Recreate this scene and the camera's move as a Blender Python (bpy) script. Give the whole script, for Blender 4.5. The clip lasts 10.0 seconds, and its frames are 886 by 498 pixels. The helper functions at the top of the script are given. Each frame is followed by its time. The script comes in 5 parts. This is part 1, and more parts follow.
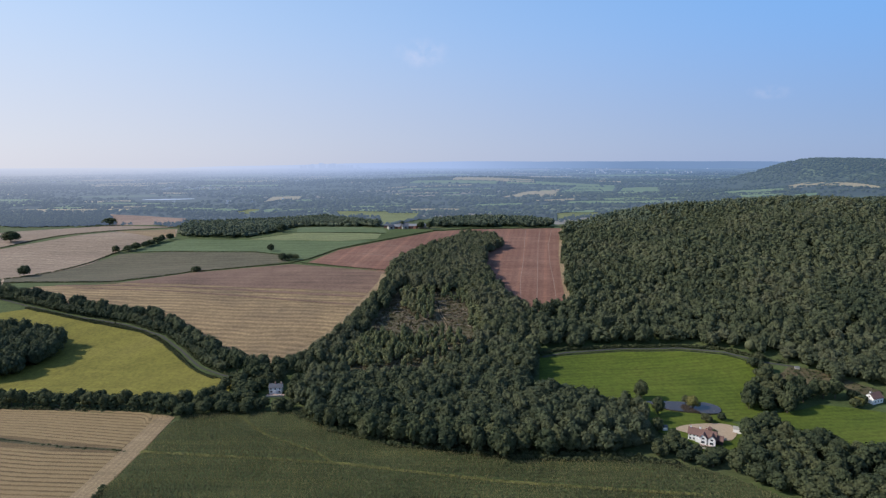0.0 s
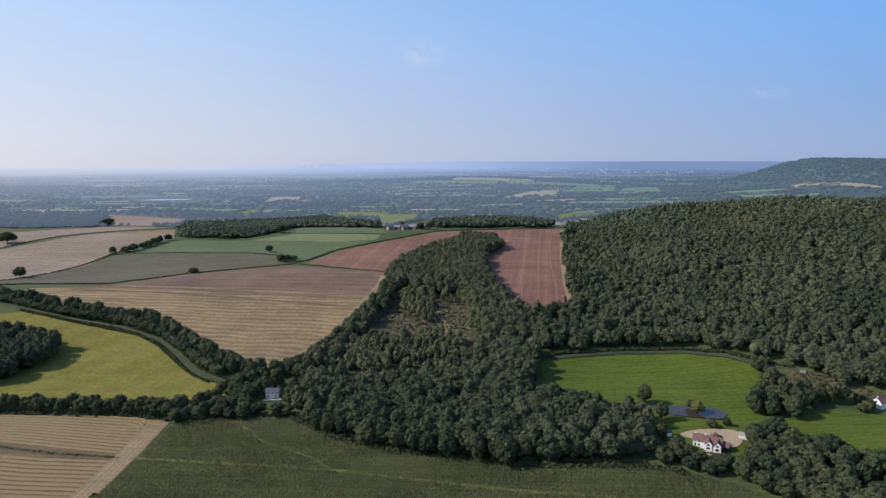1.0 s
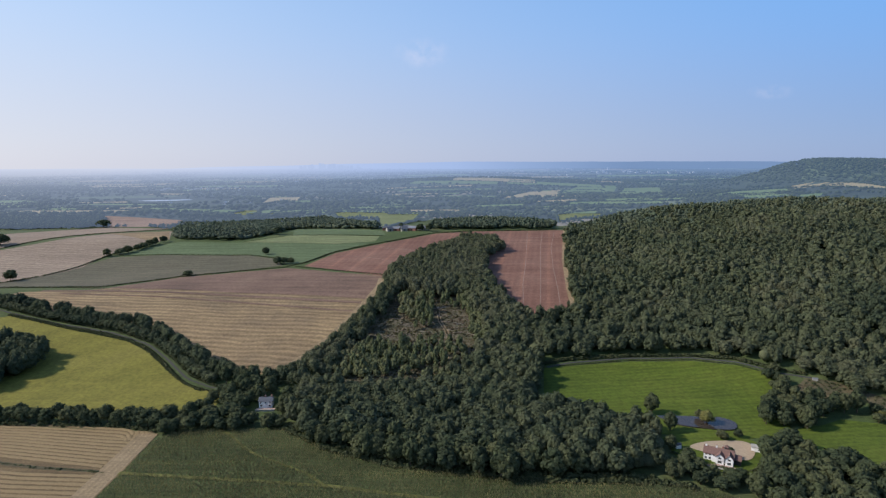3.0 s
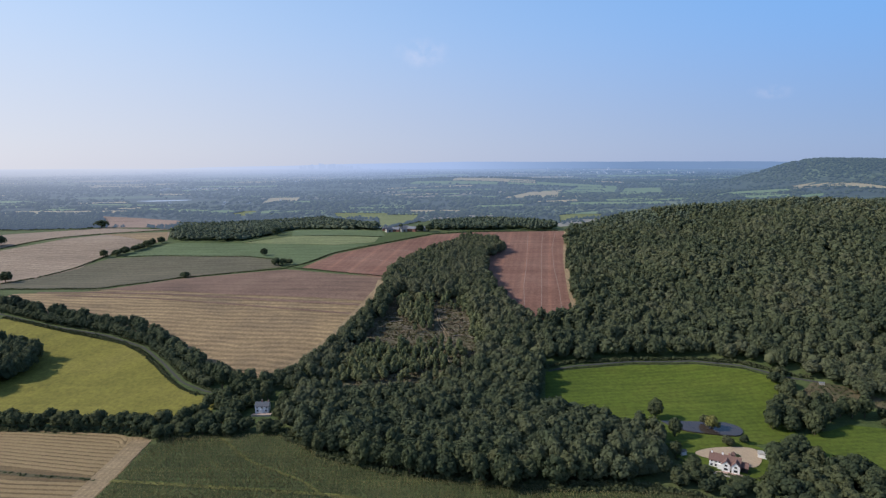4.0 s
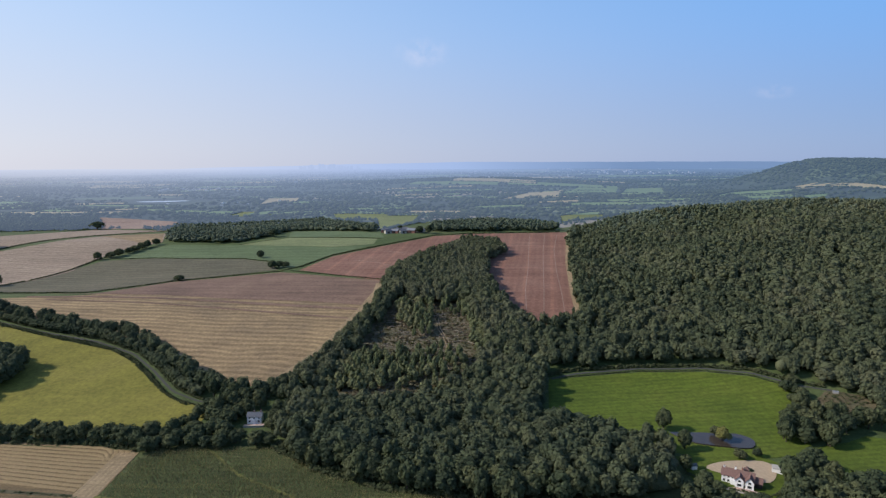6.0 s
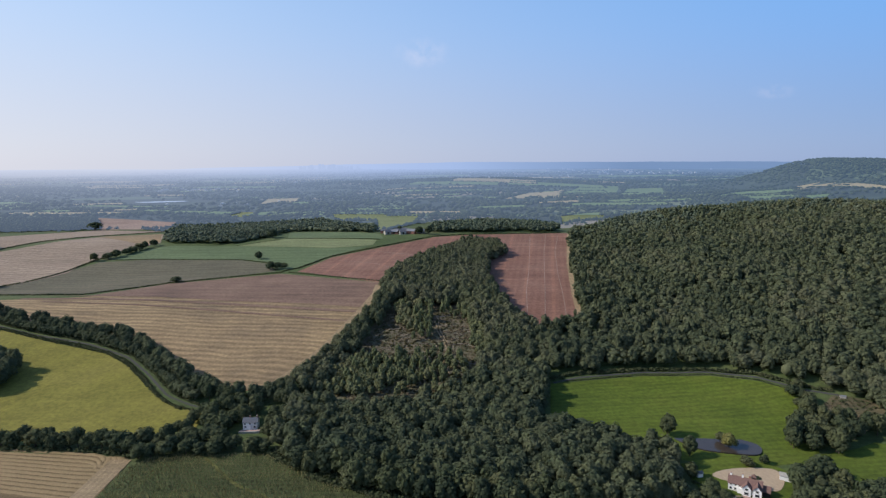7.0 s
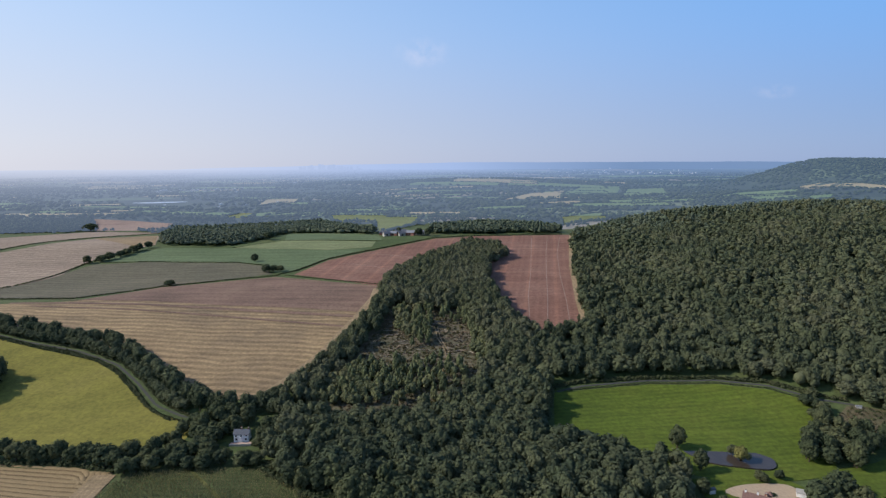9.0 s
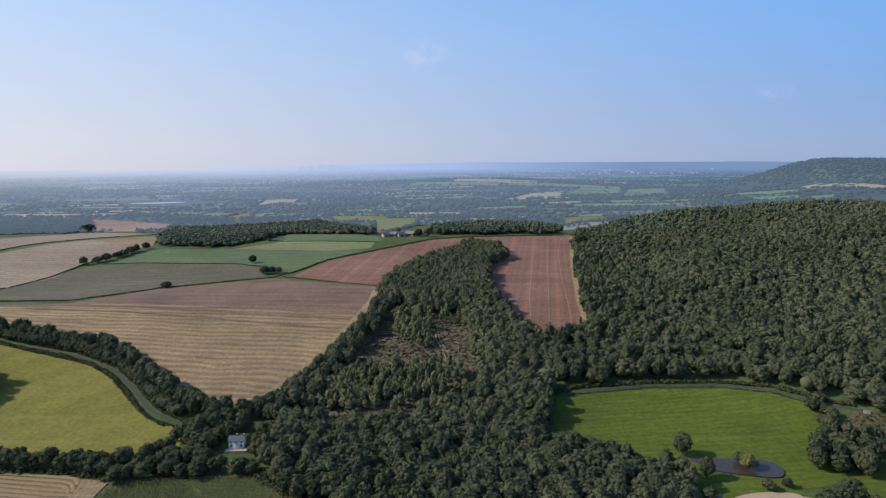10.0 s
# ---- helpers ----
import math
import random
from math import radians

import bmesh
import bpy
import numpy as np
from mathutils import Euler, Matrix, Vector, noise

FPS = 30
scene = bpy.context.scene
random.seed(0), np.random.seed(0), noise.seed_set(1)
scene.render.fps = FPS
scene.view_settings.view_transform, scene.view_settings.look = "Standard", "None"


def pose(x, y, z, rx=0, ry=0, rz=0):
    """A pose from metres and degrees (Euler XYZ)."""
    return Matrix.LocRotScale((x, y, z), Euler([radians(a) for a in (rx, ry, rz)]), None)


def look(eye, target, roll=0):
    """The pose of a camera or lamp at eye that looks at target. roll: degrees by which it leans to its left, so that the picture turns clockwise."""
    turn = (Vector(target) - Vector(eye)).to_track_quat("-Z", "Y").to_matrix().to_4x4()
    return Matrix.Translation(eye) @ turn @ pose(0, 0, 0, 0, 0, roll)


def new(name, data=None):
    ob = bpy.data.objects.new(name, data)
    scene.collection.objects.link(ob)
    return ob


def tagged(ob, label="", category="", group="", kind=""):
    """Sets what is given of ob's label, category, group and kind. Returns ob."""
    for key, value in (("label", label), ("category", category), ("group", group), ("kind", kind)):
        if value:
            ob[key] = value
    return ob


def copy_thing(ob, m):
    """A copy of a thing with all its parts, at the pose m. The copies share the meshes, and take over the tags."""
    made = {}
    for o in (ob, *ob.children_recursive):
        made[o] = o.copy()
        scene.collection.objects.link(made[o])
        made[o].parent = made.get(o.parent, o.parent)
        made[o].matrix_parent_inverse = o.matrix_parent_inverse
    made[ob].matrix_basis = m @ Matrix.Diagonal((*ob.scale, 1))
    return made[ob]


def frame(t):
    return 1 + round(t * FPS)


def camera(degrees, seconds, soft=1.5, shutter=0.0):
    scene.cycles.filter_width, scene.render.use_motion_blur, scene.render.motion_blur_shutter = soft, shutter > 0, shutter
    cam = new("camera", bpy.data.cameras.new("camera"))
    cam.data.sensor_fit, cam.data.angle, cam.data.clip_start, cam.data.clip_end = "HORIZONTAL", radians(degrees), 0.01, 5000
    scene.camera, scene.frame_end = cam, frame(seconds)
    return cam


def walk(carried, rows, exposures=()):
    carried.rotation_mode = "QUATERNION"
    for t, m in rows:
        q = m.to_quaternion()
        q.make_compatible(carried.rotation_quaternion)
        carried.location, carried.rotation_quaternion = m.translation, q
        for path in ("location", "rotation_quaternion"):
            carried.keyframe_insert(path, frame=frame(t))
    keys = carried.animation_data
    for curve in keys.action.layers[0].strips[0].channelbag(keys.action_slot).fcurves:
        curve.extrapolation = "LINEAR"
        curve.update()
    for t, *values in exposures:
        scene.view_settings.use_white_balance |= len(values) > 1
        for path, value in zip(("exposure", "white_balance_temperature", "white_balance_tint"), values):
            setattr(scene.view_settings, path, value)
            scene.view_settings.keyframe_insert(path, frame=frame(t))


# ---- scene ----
cam = camera(73.7, 10.0, 1.3)
# seconds, x, y, z, pitch, roll, yaw
PATH = [
    (0.0, 0.000, 0.000, 130.000, -8.200, 0.000, 0.000),
    (0.5, 0.108, 3.117, 130.073, -8.196, 0.008, 0.006),
    (1.0, 0.218, 6.243, 130.146, -8.191, 0.015, 0.011),
    (1.5, 0.327, 9.376, 130.219, -8.187, 0.023, 0.017),
    (2.0, 0.436, 12.519, 130.292, -8.182, 0.031, 0.023),
    (2.5, 0.546, 15.670, 130.365, -8.178, 0.038, 0.029),
    (4.0, 0.877, 25.176, 130.587, -8.165, 0.062, 0.046),
    (4.5, 0.988, 28.361, 130.661, -8.161, 0.069, 0.052),
    (5.0, 1.099, 31.555, 130.736, -8.156, 0.077, 0.058),
    (5.5, 1.211, 34.758, 130.811, -8.152, 0.085, 0.063),
    (7.0, 1.547, 44.418, 131.036, -8.139, 0.108, 0.081),
    (7.5, 1.660, 47.654, 131.111, -8.134, 0.116, 0.086),
    (8.0, 1.773, 50.900, 131.187, -8.130, 0.123, 0.092),
    (8.5, 1.886, 54.153, 131.263, -8.126, 0.131, 0.098),
    (9.0, 2.000, 57.417, 131.339, -8.121, 0.139, 0.104),
    (9.5, 2.114, 60.688, 131.415, -8.117, 0.146, 0.109),
    (10.0, 2.228, 63.968, 131.491, -8.112, 0.154, 0.115),
]
walk(cam, [(t, pose(x, y, z, 90 + pitch, roll, yaw)) for t, x, y, z, pitch, roll, yaw in PATH], [(0.0, 0.23, 6350, 13)])

# ---- light ----
SUN_TURN, SUN_HEIGHT = -92.0, 36.0     # degrees from straight ahead (minus: to the left), degrees up
world = bpy.data.worlds.new("world")
scene.world = world
world.use_nodes = True
sky = world.node_tree.nodes.new("ShaderNodeTexSky")
sky.sky_type, sky.sun_disc = "NISHITA", False
sky.sun_elevation, sky.sun_rotation = radians(SUN_HEIGHT), radians(SUN_TURN)
sky.altitude, sky.air_density, sky.dust_density, sky.ozone_density = 200, 1.0, 0.5, 4.0


def hazy_sky(t):
    """A summer sky whose lower part is veiled with haze, paler on the sun's side and bluer away from it."""
    def add(kind, *links):
        n = t.nodes.new(kind)
        for socket, source in links:
            t.links.new(source, n.inputs[socket])
        return n

    def two(kind, a, b, source):
        n = add("ShaderNodeMapRange", (0, source))
        n.interpolation_type = kind
        n.inputs[1].default_value, n.inputs[2].default_value = a, b
        return n.outputs[0]

    way = add("ShaderNodeSeparateXYZ", (0, t.nodes.new("ShaderNodeTexCoord").outputs["Generated"]))
    side, up = two("LINEAR", -0.75, 0.7, way.outputs[0]), two("SMOOTHSTEP", 0.0, 0.3, way.outputs[2])
    tones = []
    for left, right in (((4.15, 4.2, 4.55), (1.2, 1.9, 3.4)), ((3.3, 4.15, 5.1), (0.58, 2.15, 4.9))):
        m = add("ShaderNodeMix", ("Factor", side))
        m.data_type = "RGBA"
        m.inputs[6].default_value, m.inputs[7].default_value = (*left, 1), (*right, 1)
        tones.append(m.outputs[2])
    haze = add("ShaderNodeMix", ("Factor", up), (6, tones[0]), (7, tones[1]))
    haze.data_type = "RGBA"
    veil = add("ShaderNodeMapRange", (0, way.outputs[2]))
    veil.interpolation_type = "SMOOTHSTEP"
    for i, v in zip((1, 2, 3, 4), (0.05, 0.7, 0.9, 0.0)):
        veil.inputs[i].default_value = v
    out = add("ShaderNodeMix", ("Factor", veil.outputs[0]), (6, sky.outputs[0]), (7, haze.outputs[2]))
    out.data_type = "RGBA"
    t.links.new(out.outputs[2], t.nodes["Background"].inputs[0])
    t.nodes["Background"].inputs[1].default_value = 0.15


hazy_sky(world.node_tree)
sun = new("sun", bpy.data.lights.new("sun", "SUN"))
sun.data.energy, sun.data.angle, sun.data.color = 3.6, radians(0.6), (1.0, 0.93, 0.82)
a, e = radians(SUN_TURN), radians(SUN_HEIGHT)
TO_SUN = Vector((math.sin(a) * math.cos(e), math.cos(a) * math.cos(e), math.sin(e)))
sun.matrix_world = look(TO_SUN * 900, (0, 0, 0))


# ---- materials ----
class Nodes:
    """A short way to write a node material."""

    def __init__(self, name, rough=0.9):
        self.m = bpy.data.materials.new(name)
        self.m.use_nodes = True
        self.t = self.m.node_tree
        self.bsdf = self.t.nodes["Principled BSDF"]
        self.bsdf.inputs["Roughness"].default_value = rough
        self.bsdf.inputs["Specular IOR Level"].default_value = 0.25
        self.place = self.add("ShaderNodeTexCoord").outputs["Object"]

    def add(self, kind, **values):
        n = self.t.nodes.new(kind)
        for key, value in values.items():
            n.inputs[key.replace("_", " ")].default_value = value
        return n

    def link(self, a, b):
        self.t.links.new(a, b)

    def grain(self, scale, detail=4.0, rough=0.6, stretch=None, turn=0.0):
        n = self.add("ShaderNodeTexNoise", Scale=scale, Detail=detail, Roughness=rough)
        place = self.place
        if stretch:
            mp = self.add("ShaderNodeMapping")
            mp.inputs["Rotation"].default_value = (0, 0, radians(turn))
            mp.inputs["Scale"].default_value = stretch
            self.link(place, mp.inputs[0])
            place = mp.outputs[0]
        self.link(place, n.inputs["Vector"])
        return n.outputs["Fac"]

    def bands(self, period, turn, wobble=1.5):
        """Stripes of that period in metres, running along the direction turned by so many degrees from east."""
        mp = self.add("ShaderNodeMapping")
        mp.inputs["Rotation"].default_value = (0, 0, radians(-turn))
        self.link(self.place, mp.inputs[0])
        n = self.add("ShaderNodeTexWave", Scale=0.314 / period, Distortion=wobble, Detail=2.0, Detail_Scale=0.6)
        n.bands_direction = "Y"
        self.link(mp.outputs[0], n.inputs["Vector"])
        return n.outputs["Fac"]

    def ramp(self, fac, stops):
        n = self.t.nodes.new("ShaderNodeValToRGB")
        el = n.color_ramp.elements
        while len(el) < len(stops):
            el.new(0.5)
        for x, (at, col) in zip(el, stops):
            x.position, x.color = at, (*col, 1)
        self.link(fac, n.inputs[0])
        return n.outputs[0]

    def mix(self, fac, a, b, kind="MIX"):
        n = self.t.nodes.new("ShaderNodeMix")
        n.data_type, n.blend_type = "RGBA", kind
        for socket, value in ((n.inputs["Factor"], fac), (n.inputs[6], a), (n.inputs[7], b)):
            if isinstance(value, (int, float)):
                socket.default_value = value
            elif isinstance(value, tuple):
                socket.default_value = (*value, 1)
            else:
                self.link(value, socket)
        return n.outputs[2]

    def scaled(self, fac, lo, hi, a=0.0, b=1.0):
        n = self.t.nodes.new("ShaderNodeMapRange")
        self.link(fac, n.inputs[0])
        for i, v in zip((1, 2, 3, 4), (a, b, lo, hi)):
            n.inputs[i].default_value = v
        return n.outputs[0]

    def done(self, colour, relief=None, depth=0.3, strength=0.6):
        self.link(colour, self.bsdf.inputs["Base Color"])
        if relief is not None:
            b = self.add("ShaderNodeBump", Strength=strength, Distance=depth)
            self.link(relief, b.inputs["Height"])
            self.link(b.outputs[0], self.bsdf.inputs["Normal"])
        return self.m


def soil(name, dark, mid, light, fine=0.9, broad=0.02, turn=0.0, period=0.0, band=0.35, tram=0.0, rough=0.95, wobble=1.5, streaks=0.19):
    """Farmland: broad stains, fine grain, and the marks of the machines in stripes."""
    n = Nodes(name, rough)
    c = n.ramp(n.grain(broad, 5, 0.65), ((0.3, dark), (0.5, mid), (0.72, light)))
    g = n.grain(fine, 5, 0.7)
    c = n.mix(1.0, c, n.ramp(g, ((0.25, (0.62, 0.62, 0.62)), (0.75, (1.35, 1.35, 1.35)))), "MULTIPLY")
    streak = n.grain(0.25, 4, 0.65, (0.05, 1, 1), -turn)
    c = n.mix(1.0, c, n.ramp(streak, ((0.3, (1 - streaks,) * 3), (0.7, (1 + streaks,) * 3))), "MULTIPLY")
    if period:
        b = n.bands(period, turn, wobble)
        c = n.mix(1.0, c, n.ramp(b, ((0.2, (1 - band,) * 3), (0.8, (1 + band,) * 3))), "MULTIPLY")
    if tram:
        b = n.bands(tram, turn, 0.4)
        c = n.mix(1.0, c, n.ramp(b, ((0.015, (1.28, 1.25, 1.2)), (0.06, (1, 1, 1)))), "MULTIPLY")
    return n.done(c, g, 0.25)


def plain(name, colour, rough=0.8, scale=1.2, spread=0.25, metal=0.0):
    n = Nodes(name, rough)
    n.bsdf.inputs["Metallic"].default_value = metal
    lo, hi = tuple(v * (1 - spread) for v in colour), tuple(min(1, v * (1 + spread)) for v in colour)
    g = n.grain(scale, 6, 0.7)
    return n.done(n.ramp(g, ((0.3, lo), (0.7, hi))), g, 0.05, 0.3)


def foliage(name, shades, by_object=False, rough=0.75):
    """Leaves: a hue for each tree and a lighter or darker tone for each spray."""
    n = Nodes(name, rough)
    if by_object:
        which = n.t.nodes.new("ShaderNodeObjectInfo").outputs["Random"]
    else:
        at = n.t.nodes.new("ShaderNodeAttribute")
        at.attribute_name = "tint"
        which = at.outputs["Fac"]
    k = len(shades)
    c = n.ramp(which, [(i / (k - 1), s) for i, s in enumerate(shades)])
    spray = n.t.nodes.new("ShaderNodeNewGeometry").outputs["Random Per Island"]
    c = n.mix(1.0, c, n.ramp(spray, ((0.0, (0.82, 0.82, 0.84)), (0.6, (1.0, 1.0, 0.98)), (1.0, (1.22, 1.2, 1.1)))), "MULTIPLY")
    leafy = n.grain(8.0 if by_object else 1.7, 4, 0.7)
    c = n.mix(1.0, c, n.ramp(leafy, ((0.3, (0.66, 0.66, 0.68)), (0.7, (1.34, 1.34, 1.3)))), "MULTIPLY")
    rough_leaves = n.add("ShaderNodeBump", Strength=0.8, Distance=0.12 if by_object else 0.5)
    n.link(leafy, rough_leaves.inputs["Height"])
    n.link(rough_leaves.outputs[0], n.bsdf.inputs["Normal"])
    n.link(c, n.bsdf.inputs["Base Color"])
    n.bsdf.inputs["Specular IOR Level"].default_value = 0.06
    tr = n.add("ShaderNodeBsdfTranslucent")
    n.link(c, tr.inputs[0])
    mx = n.add("ShaderNodeMixShader")
    mx.inputs[0].default_value = 0.3
    n.link(n.bsdf.outputs[0], mx.inputs[1])
    n.link(tr.outputs[0], mx.inputs[2])
    n.link(mx.outputs[0], n.t.nodes["Material Output"].inputs[0])
    return n.m


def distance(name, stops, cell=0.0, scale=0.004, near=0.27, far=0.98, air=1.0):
    """Far land, woods and towns with haze painted over them as a bluish glow, stronger farther out."""
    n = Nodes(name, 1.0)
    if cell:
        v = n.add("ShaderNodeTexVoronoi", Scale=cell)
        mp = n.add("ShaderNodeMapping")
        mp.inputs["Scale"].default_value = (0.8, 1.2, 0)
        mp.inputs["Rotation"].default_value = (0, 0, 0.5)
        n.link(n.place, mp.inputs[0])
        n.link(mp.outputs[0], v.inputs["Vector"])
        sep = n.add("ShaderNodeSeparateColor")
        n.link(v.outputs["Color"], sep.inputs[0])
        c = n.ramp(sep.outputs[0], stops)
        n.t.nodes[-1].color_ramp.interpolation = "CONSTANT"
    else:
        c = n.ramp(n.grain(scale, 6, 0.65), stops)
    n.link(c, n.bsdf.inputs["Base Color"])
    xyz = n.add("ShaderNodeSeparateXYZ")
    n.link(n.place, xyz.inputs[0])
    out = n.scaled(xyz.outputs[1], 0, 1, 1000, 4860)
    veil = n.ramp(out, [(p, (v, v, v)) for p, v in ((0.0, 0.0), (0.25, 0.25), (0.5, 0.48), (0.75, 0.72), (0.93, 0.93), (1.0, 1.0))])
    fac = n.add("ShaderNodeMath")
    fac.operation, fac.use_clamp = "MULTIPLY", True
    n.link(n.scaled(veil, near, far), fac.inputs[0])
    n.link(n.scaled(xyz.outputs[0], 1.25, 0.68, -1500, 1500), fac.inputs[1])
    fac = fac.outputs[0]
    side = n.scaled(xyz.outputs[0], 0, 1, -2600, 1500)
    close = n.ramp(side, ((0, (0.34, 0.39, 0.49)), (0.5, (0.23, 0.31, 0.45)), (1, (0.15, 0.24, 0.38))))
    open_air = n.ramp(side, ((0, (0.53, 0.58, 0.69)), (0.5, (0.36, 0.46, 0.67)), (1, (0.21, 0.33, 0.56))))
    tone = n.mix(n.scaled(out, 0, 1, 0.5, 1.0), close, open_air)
    # emission stands in for the air between
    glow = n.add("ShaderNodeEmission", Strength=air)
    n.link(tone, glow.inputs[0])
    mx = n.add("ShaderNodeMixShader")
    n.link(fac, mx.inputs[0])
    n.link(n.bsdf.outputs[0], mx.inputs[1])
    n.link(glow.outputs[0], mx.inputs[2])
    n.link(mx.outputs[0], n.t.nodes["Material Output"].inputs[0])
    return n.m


MEADOW = soil("rough_meadow", (0.05, 0.075, 0.022), (0.07, 0.095, 0.03), (0.10, 0.11, 0.045), 0.5, 0.012)
WOODFLOOR = soil("wood_floor", (0.02, 0.025, 0.012), (0.03, 0.035, 0.015), (0.045, 0.045, 0.02), 0.8, 0.05)
STRAW = soil("straw_stubble", (0.13, 0.09, 0.044), (0.155, 0.108, 0.052), (0.19, 0.135, 0.066), 1.1, 0.03, -4, 3.3, 0.06)
HEADLAND = soil("headland_track", (0.22, 0.16, 0.088), (0.27, 0.198, 0.11), (0.32, 0.24, 0.138), 1.0, 0.06, 90, 2.6, 0.06)
STUBBLE = soil("harvested_ground", (0.16, 0.116, 0.068), (0.24, 0.168, 0.088), (0.315, 0.224, 0.115), 0.5, 0.018, -5, 6, 0.17, 0, 0.95, 5)
BROWN = soil("turned_stubble", (0.135, 0.087, 0.06), (0.175, 0.11, 0.076), (0.21, 0.138, 0.092), 0.5, 0.02, -6, 12, 0.06, 0, 0.95, 3)
RED = soil("red_ploughland", (0.165, 0.083, 0.056), (0.195, 0.1, 0.068), (0.23, 0.13, 0.09), 0.5, 0.02, 80, 6, 0.05, 24)
YELLOW = soil("ripening_crop", (0.15, 0.139, 0.024), (0.178, 0.161, 0.029), (0.2, 0.176, 0.038), 0.4, 0.02, 48, 24, 0.05, 0, 0.95, 1.5, 0.06)
GRASS = soil("pasture_grass", (0.06, 0.088, 0.009), (0.078, 0.107, 0.011), (0.1, 0.12, 0.015), 0.4, 0.02, 8, 3.6, 0.06)
DARKCROP = soil("dark_crop", (0.09, 0.082, 0.05), (0.112, 0.1, 0.06), (0.135, 0.115, 0.072), 0.4, 0.014, -12, 9, 0.05)
GREENCROP = soil("green_crop", (0.083, 0.114, 0.05), (0.097, 0.13, 0.056), (0.112, 0.145, 0.066), 0.4, 0.012, -12, 12, 0.05)
LIGHTCROP = soil("light_green_crop", (0.14, 0.165, 0.072), (0.165, 0.185, 0.082), (0.185, 0.2, 0.095), 0.4, 0.012, -12, 12, 0.05)
TAN = soil("dry_field", (0.22, 0.165, 0.115), (0.26, 0.195, 0.135), (0.3, 0.23, 0.16), 0.3, 0.01, 20, 10, 0.07)
PINK = soil("pale_earth", (0.24, 0.17, 0.13), (0.28, 0.2, 0.155), (0.31, 0.23, 0.175), 0.3, 0.01, 0, 10, 0.05)
VERGE = soil("grass_verge", (0.10, 0.105, 0.028), (0.13, 0.13, 0.036), (0.16, 0.15, 0.045), 0.7, 0.06)
SCRUB = soil("scrubby_ground", (0.06, 0.06, 0.03), (0.10, 0.085, 0.045), (0.14, 0.11, 0.06), 0.6, 0.06)
CLEARED = soil("felled_ground", (0.075, 0.078, 0.042), (0.115, 0.1, 0.058), (0.17, 0.135, 0.092), 0.7, 0.09, 5, 9, 0.10, 0, 0.95, 6)
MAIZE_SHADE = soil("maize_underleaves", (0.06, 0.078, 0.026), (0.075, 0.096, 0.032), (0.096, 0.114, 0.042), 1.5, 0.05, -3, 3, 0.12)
DRYSTRAW = plain("dry_straw", (0.25, 0.18, 0.09), 0.95, 1.4, 0.22)
GRAVEL = plain("gravel", (0.38, 0.29, 0.19), 0.95, 0.8, 0.18)
ASPHALT = plain("worn_asphalt", (0.06, 0.06, 0.054), 0.95, 0.7, 0.2)
BARK = plain("bark", (0.09, 0.07, 0.05), 0.95, 3.0, 0.4)
PALEBARK = plain("pale_bark", (0.25, 0.21, 0.16), 0.9, 3.0, 0.35)
WHITE = plain("white_render", (0.80, 0.79, 0.76), 0.8, 0.9, 0.06)
SLATE = plain("grey_slate", (0.10, 0.107, 0.118), 0.6, 2.0, 0.25)
REDTILE = plain("brown_red_tiles", (0.17, 0.10, 0.08), 0.8, 2.0, 0.3)
BRICK = plain("red_brick", (0.30, 0.14, 0.10), 0.9, 2.5, 0.25)
PAVING = plain("pinkish_paving", (0.42, 0.30, 0.24), 0.9, 1.0, 0.2)
STONE = plain("pale_stone", (0.38, 0.355, 0.3), 0.9, 1.5, 0.2)
SHEET = plain("grey_sheet_roof", (0.19, 0.197, 0.21), 0.6, 0.5, 0.2)
TIMBER = plain("dark_timber", (0.05, 0.04, 0.035), 0.8, 3.0, 0.3)
GLASS = plain("window_glass", (0.03, 0.035, 0.04), 0.08, 1.0, 0.1)
WATER = plain("pond_water", (0.05, 0.04, 0.032), 0.09, 0.15, 0.2)
LEAVES = foliage("leaves", ((0.053, 0.069, 0.040), (0.070, 0.088, 0.047), (0.085, 0.100, 0.051), (0.110, 0.119, 0.060)), True)
WOODLEAVES = foliage("woodland_leaves", ((0.050, 0.066, 0.045), (0.073, 0.093, 0.055), (0.097, 0.114, 0.064), (0.116, 0.130, 0.072), (0.138, 0.145, 0.086)))
# Woodland leaves again, paler and greyer: haze of distance put into the base colour
HAZEDLEAVES = foliage("hazed_leaves", ((0.098, 0.126, 0.086), (0.126, 0.152, 0.102), (0.156, 0.174, 0.116)))
MAIZELEAVES = foliage("maize_leaves", ((0.136, 0.138, 0.073), (0.180, 0.168, 0.083), (0.241, 0.213, 0.096)))
WILLOWLEAVES = foliage("willow_leaves", ((0.16, 0.16, 0.05), (0.20, 0.19, 0.07)), True)
HEDGELEAVES = foliage("hedge_leaves", ((0.060, 0.076, 0.039), (0.082, 0.096, 0.047), (0.108, 0.113, 0.054)))
PALELEAVES = foliage("young_leaves", ((0.143, 0.162, 0.081), (0.178, 0.189, 0.095), (0.214, 0.208, 0.111)))
BRUSHWOOD = foliage("brushwood", ((0.05, 0.06, 0.02), (0.09, 0.09, 0.035), (0.14, 0.11, 0.065), (0.20, 0.15, 0.11)))
DEADBRASH = foliage("dead_brash", ((0.163, 0.134, 0.084), (0.237, 0.183, 0.126), (0.325, 0.244, 0.180)))
